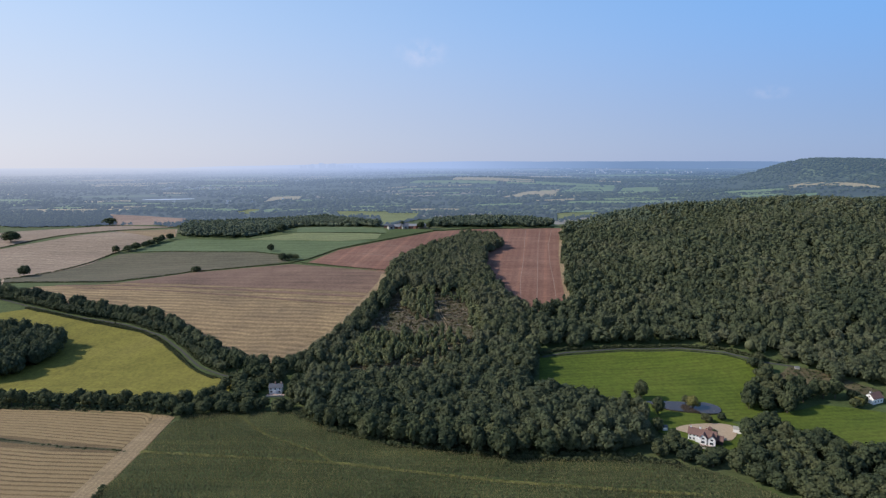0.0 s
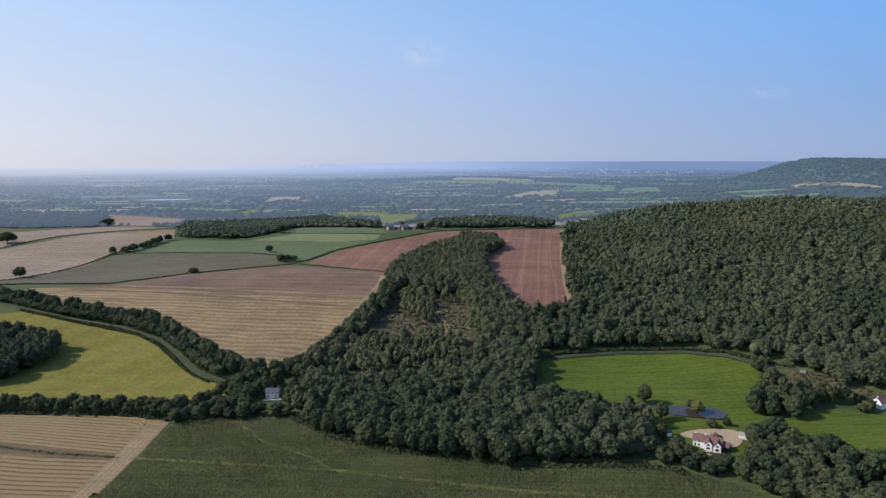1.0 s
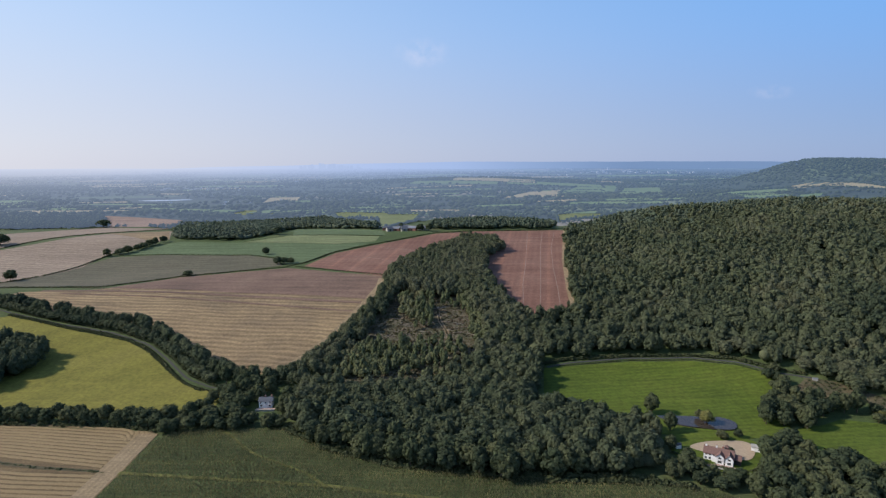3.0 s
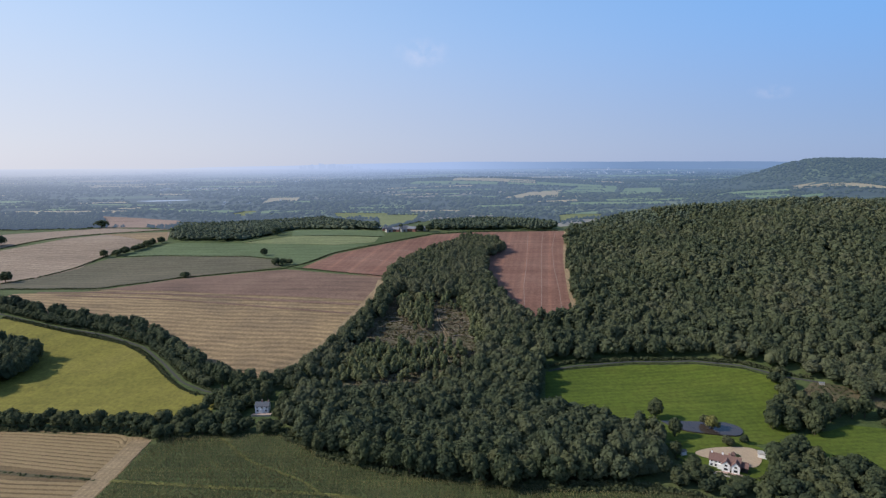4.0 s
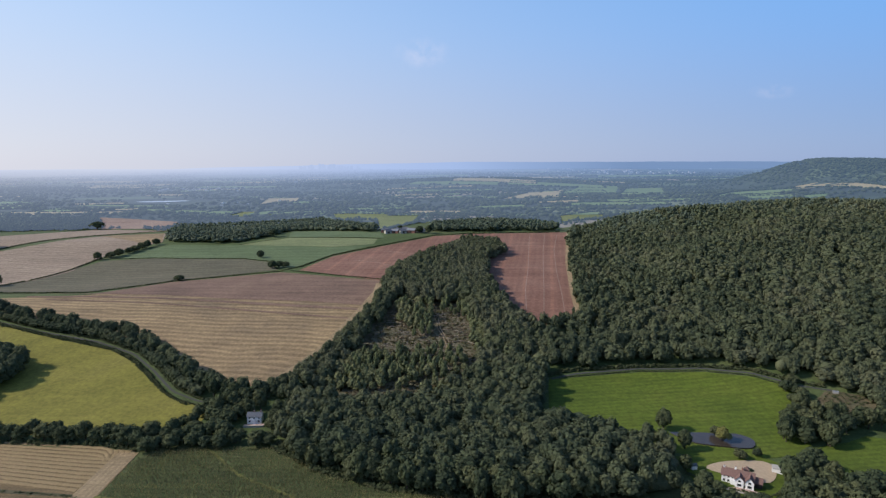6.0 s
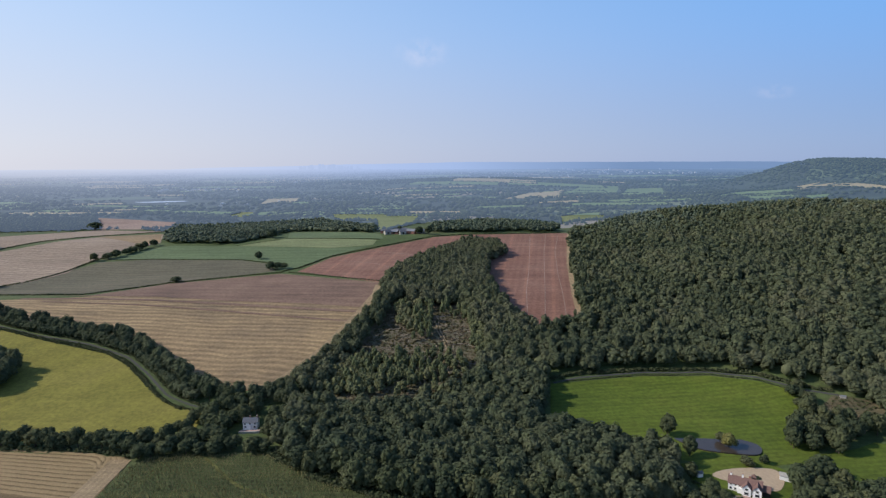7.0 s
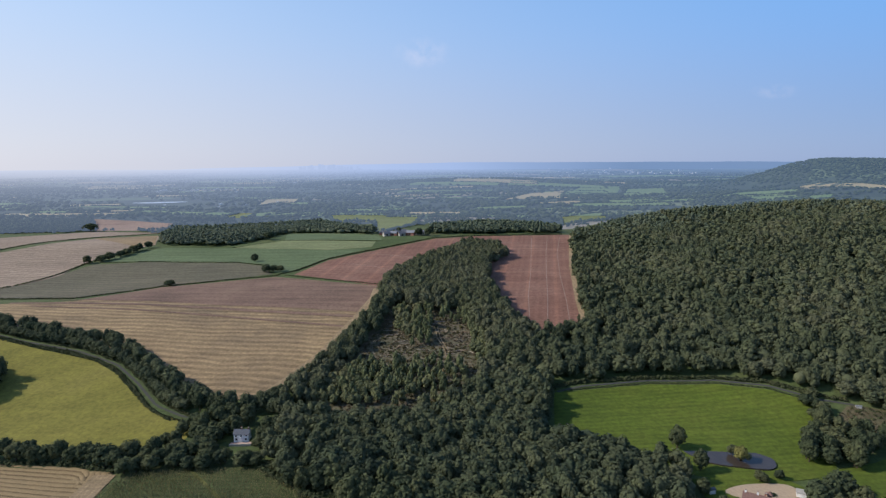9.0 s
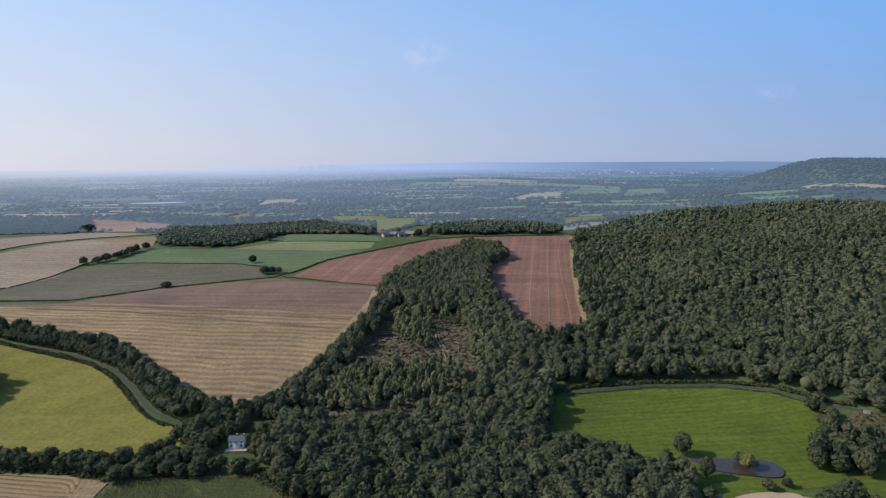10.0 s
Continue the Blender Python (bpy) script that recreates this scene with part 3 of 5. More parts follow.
def crown(seed, leaves, size, lobes=10, level=1, low=0.2, shape="broad"):
    """A crown one metre in radius over a foot at the origin, 2.3 m high, of many lobes with sprays of leaves on them."""
    rng = np.random.default_rng(seed)
    if shape == "cone":
        z = np.sort(rng.uniform(0.35, 2.1, lobes))
        reach = 0.75 * (2.3 - z) / 2.0
        turn = rng.uniform(0, 6.28, lobes)
        c = np.stack([np.cos(turn) * reach * 0.6, np.sin(turn) * reach * 0.6, z], 1)
        r = 0.16 + reach * 0.55
    else:
        turn = np.arange(lobes) * 2.4 + rng.uniform(-0.5, 0.5, lobes)
        up = np.linspace(-0.55, 0.95, lobes)
        ring = np.sqrt(1 - np.minimum(abs(up), 0.97) ** 2)
        c = np.stack([np.cos(turn) * ring * 0.62, np.sin(turn) * ring * 0.62, 1.35 + up * (0.72 if shape == "broad" else 0.9)], 1)
        c[:, :2] *= rng.uniform(0.75, 1.15, (lobes, 1))
        r = rng.uniform(0.34, 0.54, lobes)
        c, r = np.vstack([c, (0, 0, 1.25)]), np.append(r, 0.62)
    bv, bt = BALLS[level]
    V, T, Q, base = [], [], [], 0
    for p, s in zip(c, r):
        V.append(bv * (s * 0.86) * rng.uniform(0.85, 1.12, (len(bv), 1)) + p)
        T.append(bt + base)
        base += len(bv)
    share = np.maximum(1, (leaves * r ** 2 / (r ** 2).sum()).astype(int))
    for p, s, k in zip(c, r, share):
        d = rng.normal(0, 1, (k * 3, 3))
        d /= np.linalg.norm(d, axis=1)[:, None]
        at = p + d * s * rng.uniform(0.88, 1.12, (k * 3, 1))
        gap = np.min(np.linalg.norm(at[:, None] - c[None], axis=2) / r[None], axis=1)
        keep = (gap > 0.8) & (at[:, 2] > low)
        at, d = at[keep][:k], d[keep][:k]
        v, q = sprays(rng, at, d + np.array([0, 0, 0.25]), size)
        V.append(v)
        Q.append(q + base)
        base += len(v)
    return np.vstack(V), np.vstack(Q), np.vstack(T)


def lump(seed):
    """A far tree of a few metres in the view: one uneven crown."""
    rng = np.random.default_rng(seed)
    v, t = BALLS[1]
    return v * (1, 1, 0.95) * rng.uniform(0.75, 1.2, (len(v), 1)) + (0, 0, 1.2), np.zeros((0, 4), int), t


def trunk_mesh(seed, material, bare=0.9):
    rng = np.random.default_rng(seed)
    bm = bmesh.new()

    def limb(a, b, ra, rb):
        turn = (b - a).to_track_quat("Z", "Y").to_matrix().to_4x4()
        m = Matrix.Translation((a + b) / 2) @ turn
        bmesh.ops.create_cone(bm, cap_ends=True, segments=6, radius1=ra, radius2=rb, depth=(b - a).length, matrix=m)

    fork = Vector((rng.uniform(-0.04, 0.04), rng.uniform(-0.04, 0.04), bare))
    limb(Vector((0, 0, -0.12)), fork, 0.085, 0.055)
    for k in range(4):
        t = k * 1.57 + rng.uniform(-0.4, 0.4)
        limb(fork, fork + Vector((math.cos(t) * 0.5, math.sin(t) * 0.5, 0.45 + 0.2 * (k % 2))), 0.045, 0.015)
    limb(fork, Vector((0, 0, 1.75)), 0.05, 0.02)
    me = bpy.data.meshes.new("trunk")
    bm.to_mesh(me)
    bm.free()
    me.materials.append(material)
    return me


PROTOS, placed_trees = {}, []


def tree(x, y, r, h, kind="broad", seed=0, label="dark green broadleaf tree with a rounded crown", group=""):
    """A tree of crown radius r and height h, its foot on the land."""
    rng = random.Random(seed * 7919 + int(x * 13) + int(y * 31))
    key = (kind, seed % 5)
    m = Matrix.Translation((x, y, float(height(x, y)) - 0.1)) @ pose(0, 0, 0, 0, 0, rng.uniform(0, 360)) @ Matrix.Diagonal((r, r * rng.uniform(0.9, 1.1), h / 2.3, 1))
    name = {"broad": "broadleaf_tree", "tall": "broadleaf_tree", "cone": "conifer_tree", "willow": "willow_tree", "bush": "garden_bush"}[kind]
    if key in PROTOS:
        ob = copy_thing(PROTOS[key], m @ Matrix.Diagonal([1 / v for v in PROTOS[key].scale] + [1]))
    else:
        ob = PROTOS[key] = new(name)
        shape = {"willow": "broad", "bush": "broad"}.get(kind, kind)
        leaves, size = {"cone": (360, 0.14), "willow": (420, 0.15), "bush": (160, 0.2)}.get(kind, (420, 0.15))
        v, q, t = crown(100 + seed % 5 * 17 + len(kind), leaves, size, 14 if kind != "bush" else 7, 1, 0.12 if kind in ("bush", "willow") else 0.3, shape)
        if kind == "bush":
            v[:, 2] = np.maximum(0, v[:, 2] - 0.3)
        leaf = new("crown", big_mesh("crown", v, q, t))
        leaf.data.materials.append(WILLOWLEAVES if kind == "willow" else LEAVES)
        stem = new("trunk", trunk_mesh(seed, BARK, 0.3 if kind == "bush" else 0.85))
        leaf.parent = stem.parent = ob
        ob.matrix_basis = m
    tagged(ob, label, "bush" if kind == "bush" else "tree", group)
    placed_trees.append((x, y))
    return ob


def scatter(outline, gap, seed, jitter=0.42, clear=()):
    """Places inside an outline, on a jittered grid."""
    rng = random.Random(seed)
    xs, ys = [p[0] for p in outline], [p[1] for p in outline]
    out, row, y = [], 0, min(ys)
    while y < max(ys):
        x = min(xs) + (row % 2) * gap / 2
        while x < max(xs):
            px, py = x + rng.uniform(-jitter, jitter) * gap, y + rng.uniform(-jitter, jitter) * gap
            if inside(px, py, outline) and not any(inside(px, py, c) for c in clear):
                out.append((px, py))
            x += gap
        y += gap * 0.87
        row += 1
    return out


def woodland(name, label, places, kinds, r=(3.0, 4.6), h=(9.0, 13.0), material=None, seed=1, lean=0.5, category="wood", under=0.0):
    """A wood in one mesh: every tree a copy of one of the given crowns, of its own size, turn and tint."""
    rng = np.random.default_rng(seed)
    V, Q, T, tint, base = [], [], [], [], 0
    p = np.array(places)
    low = np.zeros(len(p), bool)
    if under:
        extra = p + rng.normal(0, under, p.shape)
        dx, dy = extra[:, None, 0] - p[None, :, 0], extra[:, None, 1] - p[None, :, 1]
        near = (abs(dx) < 12) & (abs(dy) < 12)
        shut = (near & (dx > 3)).any(1) & (near & (dx < -3)).any(1) & (near & (dy > 4)).any(1) & (near & (dy < -3)).any(1)
        extra = extra[shut]
        p, low = np.vstack([p, extra]), np.append(low, np.ones(len(extra), bool))
    foot = height(p[:, 0], p[:, 1])
    for (x, y), z, small in zip(p, foot, low):
        v, q, t = SPECK[rng.integers(len(SPECK))] if small else kinds[rng.integers(len(kinds))]
        a, rr, hh = rng.uniform(0, 6.28), r[0] + (r[1] - r[0]) * rng.beta(1.3, 1.9), h[0] + (h[1] - h[0]) * rng.beta(1.6, 1.8)
        if small:
            rr, hh = rr * 0.95, hh * rng.uniform(0.6, 0.85)
        ca, sa = math.cos(a) * rr, math.sin(a) * rr
        V.append(np.stack([v[:, 0] * ca - v[:, 1] * sa + x, v[:, 0] * sa + v[:, 1] * ca + y, v[:, 2] * hh / 2.3 + z - 0.2], 1))
        Q.append(q + base)
        T.append(t + base)
        base += len(v)
        patch = 0.5 + 0.5 * noise.noise((x / 55, y / 55, seed))
        tint.append(np.full(len(v), np.clip(0.9 * patch + 0.25 * noise.noise((x / 18, y / 18, seed + 3)) + rng.beta(2, 2.4) * 0.55 - 0.2 + (lean - 0.5), 0, 1)))
    me = big_mesh(name, np.vstack(V), np.vstack(Q), np.vstack(T), np.concatenate(tint))
    me.materials.append(material or WOODLEAVES)
    return tagged(new(name, me), label, category, kind="stuff")


FINE = [crown(s, 250, 0.175, 12, 1, 0.5) for s in (1, 2, 3, 4, 5)]
FIR = [crown(s, 240, 0.17, 12, 1, 0.2, "cone") for s in (11, 12, 13)]
MIDDLE = [crown(s, 95, 0.25, 9, 1, 0.8) for s in (21, 22, 23, 24, 25)]
COARSE = [crown(s, 48, 0.29, 7, 1, 0.8) for s in (31, 32, 33, 34)]
DISTANT = [crown(s, 22, 0.26, 3, 1, 0.8) for s in (35, 36, 37, 38)]
SPECK = [lump(s) for s in (41, 42, 43, 44)]
BUSH = [(v * (1, 1, 0.75) - (0, 0, 0.35), q, t) for v, q, t in (crown(s, 26, 0.34, 3, 1, 0.3) for s in (51, 52, 53))]

FRONT_WOOD = [(-93, 362), (-69, 360), (-31, 355), (2, 366), (24, 390), (52, 403), (60, 383), (57, 345), (61, 335), (76, 325), (102, 317), (110, 304), (99, 269), (58, 262), (31, 264),
              (4, 270), (-24, 277), (-54, 290), (-76, 311), (-85, 322), (-86, 346)]
STRIP_WOOD = [(-50, 540), (-47, 590), (-28, 632), (0, 678), (28, 725), (58, 715), (70, 678), (46, 640), (42, 570), (49, 500), (58, 468), (60, 415), (34, 412), (30, 455), (18, 500), (-42, 512)]
EDGE_WOOD = [(-97, 376), (-85, 404), (-72, 430), (-57, 485), (-49, 545), (-40, 512), (-45, 470), (-60, 417), (-74, 375)]
CLUMP = [(-420, 415), (-316, 421), (-283, 414), (-266, 404), (-262, 385), (-268, 368), (-278, 354), (-330, 346), (-420, 352)]
HILL_WOOD = [(162, 790), (129, 632), (112, 528), (106, 470), (66, 456), (50, 470), (38, 453), (40, 404), (66, 404), (84, 402), (125, 407), (165, 403), (194, 392), (212, 376), (228, 366),
             (248, 350), (262, 338), (285, 328), (330, 395), (430, 530), (620, 790), (800, 1010), (740, 1080), (420, 920), (250, 840)]
front = scatter(FRONT_WOOD, 7.2, 3)
near_row = [p for p in front if p[1] < 286 - 0.25 * p[0]][:70]
chosen = set(near_row)
for i, (x, y) in enumerate(near_row):
    rr = random.Random(i)
    tree(x, y, rr.uniform(3.9, 6.0), rr.uniform(9.5, 13.5), "tall" if i % 4 == 1 else "broad", i, "dark green broadleaf tree at the edge of a wood", "trees at the wood edge")
woodland("woodland", "dense dark green broadleaf wood beside the maize", [p for p in front if p not in chosen], FINE, (3.4, 6.8), (9.0, 14.0), seed=2, under=3.2, lean=0.5)
# High lean: lighter foliage, with sunlit brightness also put into the tint
woodland("woodland", "strip of wood between two ploughed fields", scatter(STRIP_WOOD, 6.2, 5), FINE, (3.2, 5.4), (10, 13.5), seed=4, under=3.2, lean=0.9)
woodland("woodland", "narrow belt of trees along a stubble field", scatter(EDGE_WOOD, 5.6, 6), FINE, (3.0, 4.6), (8, 12), seed=5, lean=0.7)
woodland("woodland", "round copse in a yellow-green field", scatter(CLUMP, 7.0, 7), FINE, (4.0, 5.8), (12, 15), seed=6, under=3.2, lean=0.35)
GLADES = [[(258, 606), (276, 628), (300, 636), (304, 622), (282, 604), (266, 596)], [(228, 566), (246, 580), (262, 578), (244, 562)]]
for glade in GLADES:
    field("rough grassy glade in a wooded hillside", glade, MEADOW, 0.3, 3)
hill = scatter(HILL_WOOD, 7.3, 8, clear=GLADES)
pick = random.Random(31)
firs = [p for p in hill if p[0] + 26 * noise.noise((p[0] / 30, p[1] / 30, 4)) < 158 + (p[1] - 600) * 0.16 and 440 < p[1] < 740 and pick.random() < 0.5]
fir_set = set(firs)
broad = [p for p in hill if p not in fir_set]
woodland("woodland", "dark conifers at the foot of a wooded hill", firs, FIR, (2.6, 3.8), (9, 14), seed=7, lean=0.35)
# Jittered zones blend the tints; lean grows uphill, putting haze into the leaf tint
zone = {p: p[1] + pick.uniform(-60, 60) for p in broad}
woodland("woodland", "broadleaf wood on the lower slope of a hill", [p for p in broad if zone[p] < 450], FINE, (3.0, 6.4), (8.5, 13.5), seed=8, under=3.2, lean=0.62)
woodland("woodland", "broadleaf wood covering a broad hill", [p for p in broad if 450 <= zone[p] < 620], MIDDLE, (3.0, 7.4), (8.0, 13.5), seed=8, under=3.2, lean=0.66)
woodland("woodland", "broadleaf wood on the crest of a hill", [p for p in broad if 620 <= zone[p] < 740], COARSE, (3.0, 7.4), (8.0, 13.5), seed=8, under=3.2, lean=0.7)
# The far shoulder's leaves have haze mixed into their colour
woodland("woodland", "broadleaf wood on the far shoulder of a hill", [p for p in broad if zone[p] >= 740], DISTANT, (3.2, 6.4), (8.5, 12.5), HAZEDLEAVES, seed=8, under=3.2, lean=0.45)

woodland("woodland", "trees between a pasture and a clearing", scatter([(24, 392), (24, 418), (38, 424), (40, 398), (64, 404), (68, 396), (60, 388), (62, 378), (46, 380)], 6.0, 19), FINE, (3.2, 5.0), (8, 12), seed=15, lean=0.6)
woodland("woodland", "trees at the corner of a stubble field", scatter([(-106, 372), (-94, 384), (-82, 374), (-94, 360)], 5.2, 20), FINE, (3.2, 4.6), (7, 10), seed=16, lean=0.55)

# belts, rows and single trees
def row(points, step, r, h, label, group, offset=2.0, seed=0, kind="broad"):
    for i, (x, y, a) in enumerate(line(points, step)):
        rr = random.Random(seed * 1000 + i)
        tree(x + rr.uniform(-offset, offset), y + rr.uniform(-offset, offset), rr.uniform(*r), rr.uniform(*h), "tall" if rr.random() < 0.3 else kind, i + seed, label, group)


row([(-330, 325), (-240, 323), (-170, 319), (-150, 314)], 5.6, (3.4, 5.0), (7, 10.5), "dark green tree in a thick field hedge", "trees of the hedge beside the stubble", 1.5, 1)
rr = random.Random(62)
belt = [(x + rr.uniform(-2.5, 2.5), y + rr.uniform(-2.5, 2.5)) for x, y, _ in line([(-413, 511), (-343, 483), (-287, 462), (-236, 448), (-198, 429), (-172, 406), (-149, 383), (-134, 374), (-100, 366)], 5.6)]
woodland("woodland", "belt of dark green trees along a country lane", belt, FINE, (3.8, 5.4), (8, 12), seed=13, lean=0.4)
second = [(x, y) for x, y, a in line([(-400, 500), (-340, 477), (-288, 457), (-240, 443), (-203, 424.5), (-179, 402.5), (-155, 377.5), (-140, 368)], 4.5)]
woodland("woodland", "low dense trees on the lane side of a tree belt", second, FINE, (3.0, 4.4), (5, 8.5), seed=12, lean=0.45)
row([(-156, 386), (-131, 368), (-108, 358), (-96, 352)], 7, (3.2, 4.4), (8, 11), "dark green tree behind a white cottage", "trees behind the cottage", 2.5, 3)
for i, (x, y) in enumerate(scatter([(-148, 306), (-143, 322), (-136, 335), (-120, 342), (-110, 335), (-110, 322), (-92, 318), (-84, 322), (-76, 314), (-111, 313), (-136, 311)], 7.0, 11)):
    rr = random.Random(i)
    tree(x, y, rr.uniform(3.2, 4.6), rr.uniform(5.5, 7.5), "broad", i + 2, "dark green tree near a white cottage", "trees round the cottage")
for i, (x, y) in enumerate(scatter([(-134, 358), (-112, 358), (-109, 345), (-112, 337), (-128, 336), (-134, 346)], 6.0, 15)):
    tree(x, y, random.Random(i).uniform(3.2, 4.6), random.Random(i + 9).uniform(6, 9.5), "broad", i + 1, "dark green tree near a white cottage", "trees round the cottage")
for i, (x, y) in enumerate(scatter([(172, 319), (182, 338), (199, 354), (201, 340), (224, 336), (234, 327), (216, 326), (195, 313), (178, 311)], 7.0, 12)):
    rr = random.Random(i + 50)
    tree(x, y, rr.uniform(3.4, 5.0), rr.uniform(8, 12), "broad", i, "dark green tree in a clump between two pastures", "trees between the pastures")
woodland("woodland", "leafy trees at the foot of a wooded hill", scatter([(230, 368), (249, 370), (290, 368), (276, 334), (262, 338), (254, 346), (242, 344)], 6.6, 16), FINE, (3.4, 5.6), (8, 12), seed=14, lean=0.6)
for i, (x, y) in enumerate(scatter([(230, 318), (237, 332), (246, 336), (246, 322), (238, 316)], 6.0, 17)):
    rr = random.Random(i + 210)
    tree(x, y, rr.uniform(2.4, 3.4), rr.uniform(4, 6), "willow" if i == 1 else "broad", i, "low garden tree before a white house", "garden trees of the white house")
for i, (x, y) in enumerate(scatter([(199, 372), (206, 376), (212, 366), (205, 352), (196, 352)], 5.4, 18)):
    rr = random.Random(i + 240)
    tree(x, y, rr.uniform(2.4, 3.8), rr.uniform(4, 7), "broad", i, "scrubby tree at the end of a pasture", "trees at the pasture end")
for i, (x, y) in enumerate(scatter([(157, 288), (168, 298), (182, 283), (194, 267), (225, 258), (215, 215), (170, 205), (147, 230), (132, 248), (134, 262), (148, 270)], 7.6, 13)):
    rr = random.Random(i + 90)
    tree(x, y, rr.uniform(3.6, 5.4), rr.uniform(7, 11), "tall" if i % 3 == 0 else "broad", i, "leafy tree below a paddock", "trees below the paddock")
for i, (x, y) in enumerate(scatter([(102, 274), (116, 280), (121, 270), (139, 264), (131, 258), (128, 250), (111, 262), (98, 266)], 6.4, 14)):
    rr = random.Random(i + 130)
    tree(x, y, rr.uniform(2.8, 4.0), rr.uniform(5, 7.5), "broad", i, "leafy tree in front of a country house", "trees before the country house")
for x, y, r, h, label in ((-415, 576, 5.6, 10.5, "round solitary tree at a field corner"), (-199, 676, 4.2, 8.5, "solitary round tree in a green field"), (-172, 626, 5, 8, "dark tree in a field-corner clump"),
                          (-165, 627, 4, 7, "dark tree in a field-corner clump"), (-159, 628, 4, 6, "dark tree in a field-corner clump"), (-249, 587, 5, 5.5, "low round tree in a hedge"),
                          (116, 331, 4.4, 10.5, "dense dark tree beside a pond"), (-56, 802, 4, 8, "tree beside farm buildings"), (-30, 790, 5, 9, "tree beside farm buildings"),
                          (-18, 786, 5, 10, "pale green tree beside farm buildings"), (-554, 752, 10, 14, "big dark tree at a field edge"), (-579, 1022, 12, 13, "dark clump tree between dry fields"),
                          (142, 302, 3.0, 4.5, "round tree beside a gravel forecourt"), (151, 304, 2.2, 4, "small tree beside a gravel forecourt"), (140, 325, 2.4, 5, "small dark tree on a pond bank"),
                          (119, 311, 3.4, 10, "tall tree beside a lawn"), (33, 733, 3.6, 11, "tall tree at the tip of a wood"), (-216, 790, 6, 10, "round tree at the corner of a wood"),
                          (-147, 321, 4.4, 9.5, "tall dark tree at a field corner"), (-138, 326, 4.2, 9, "tall dark tree at a field corner"), (-153, 317, 4.2, 8.5, "tall dark tree at a field corner"), (-113, 338, 4.0, 7, "dark tree beside a white cottage"), (-89.5, 347, 3.8, 8.5, "dark tree beside a white cottage"), (-90.5, 340, 3.2, 7, "dark tree beside a white cottage"), (-89, 331, 3.6, 6.5, "dark tree beside a white cottage"), (-84, 347, 4.2, 9, "dark tree beside a white cottage"), (-106, 346, 4, 9, "dark tree behind a white cottage"),
                          (112, 292, 3.0, 7, "tree beside a garden lawn"), (240, 322, 3, 6, "tree beside a white house")):
    tree(x, y, r, h, "broad", int(abs(x)), label)
tree(141.5, 319, 3.8, 7.0, "willow", 1, "pale yellow-green weeping willow by a pond")
tree(141, 291, 1.7, 1.6, "bush", 1, "clipped dark bush on a gravel forecourt")
row([(-388, 697), (-376, 712), (-366, 737), (-355, 769)], 11, (4, 6.5), (6, 9), "dark tree in a far hedge", "trees of the far hedge", 2, 6)


# ---- hedges, scrub and crops ----
def hedge(label, points, r, h, step=1.6, seed=1):
    rng = random.Random(seed)
    at = [(x + rng.uniform(-0.4, 0.4), y + rng.uniform(-0.4, 0.4)) for x, y, a in line(points, step) if rng.random() > 0.04]
    return woodland("hedge", label, at, BUSH, (r * 0.8, r * 1.25), (h * 0.75, h * 1.3), HEDGELEAVES, seed, 0.5, "hedge")


hedge("thick green hedge along a country lane", [(-338, 469), (-289, 450), (-242, 435.5), (-209, 419), (-187, 398.5), (-163, 371), (-146, 359)], 1.3, 2.6, 1.4, 21)
hedge("overgrown hedge at the edge of a yellow-green field", [(-338, 468), (-306, 456), (-275, 444), (-250, 436), (-224, 427), (-204, 413)], 1.7, 3.0, 1.6, 37)
hedge("trimmed hedge at the edge of a yellow-green field", [(-204, 413), (-197, 406), (-171, 379.5), (-154, 364.5), (-138, 358)], 1.2, 2.0, 1.5, 38)
hedge("brambles under the edge of a wood", [(-80, 316), (-51, 294), (-22, 281), (5, 275), (32, 269), (58, 267), (95, 266)], 2.4, 3.6, 2.0, 39)
hedge("thick hedge under trees beside a stubble field", [(-330, 321), (-240, 319), (-170, 316), (-150, 311)], 2.2, 3.2, 2.2, 22)
hedge("dark hedge between two fields", [(-430, 534), (-388, 542), (-309, 542), (-253, 586), (-195, 603), (-157, 612)], 1.4, 2.0, 1.8, 23)
hedge("dark hedge between brown and red fields", [(-150, 612), (-105, 591), (-52, 572)], 1.2, 1.6, 1.7, 24)
hedge("dark hedge curving along a red field", [(-157, 616), (-143, 628), (-121, 674), (-82, 708), (-66, 722), (-12, 770), (35, 785), (150, 792)], 1.6, 2.2, 1.9, 25)
hedge("low hedge between green fields", [(-376, 700), (-327, 701), (-219, 678), (-184, 658), (-166, 622)], 1.2, 1.6, 1.8, 26)
hedge("low hedge between pale and green crops", [(-248, 750), (-194, 778), (-76, 754)], 1.2, 1.5, 1.9, 27)
hedge("dark hedge at the edge of a dry field", [(-450, 528), (-415, 566), (-402, 600), (-392, 650), (-390, 697), (-380, 730)], 1.6, 2.2, 1.9, 28)
hedge("dark hedge between two dry fields", [(-640, 655), (-547, 718), (-490, 872), (-440, 990), (-380, 900)], 1.6, 2.0, 2.0, 29)
hedge("low clipped hedge along a pasture", [(62, 389), (84, 392.5), (125, 398.5), (163, 394.5), (189, 383.5), (202, 371)], 0.9, 1.3, 1.3, 30)
hedge("thick hedge between a lane and a belt of trees", [(-337, 475), (-288, 455.5), (-241, 441.5), (-205, 423.5), (-181.5, 402), (-157.5, 376.5), (-141, 366), (-122, 355)], 1.4, 2.4, 1.4, 36)
hedge("rough bushes between a lane and a wood", [(60, 389), (68, 394), (84, 399.5), (125, 404), (163, 400), (190, 389.5), (207, 375), (222, 367)], 2.2, 3.6, 1.7, 35)
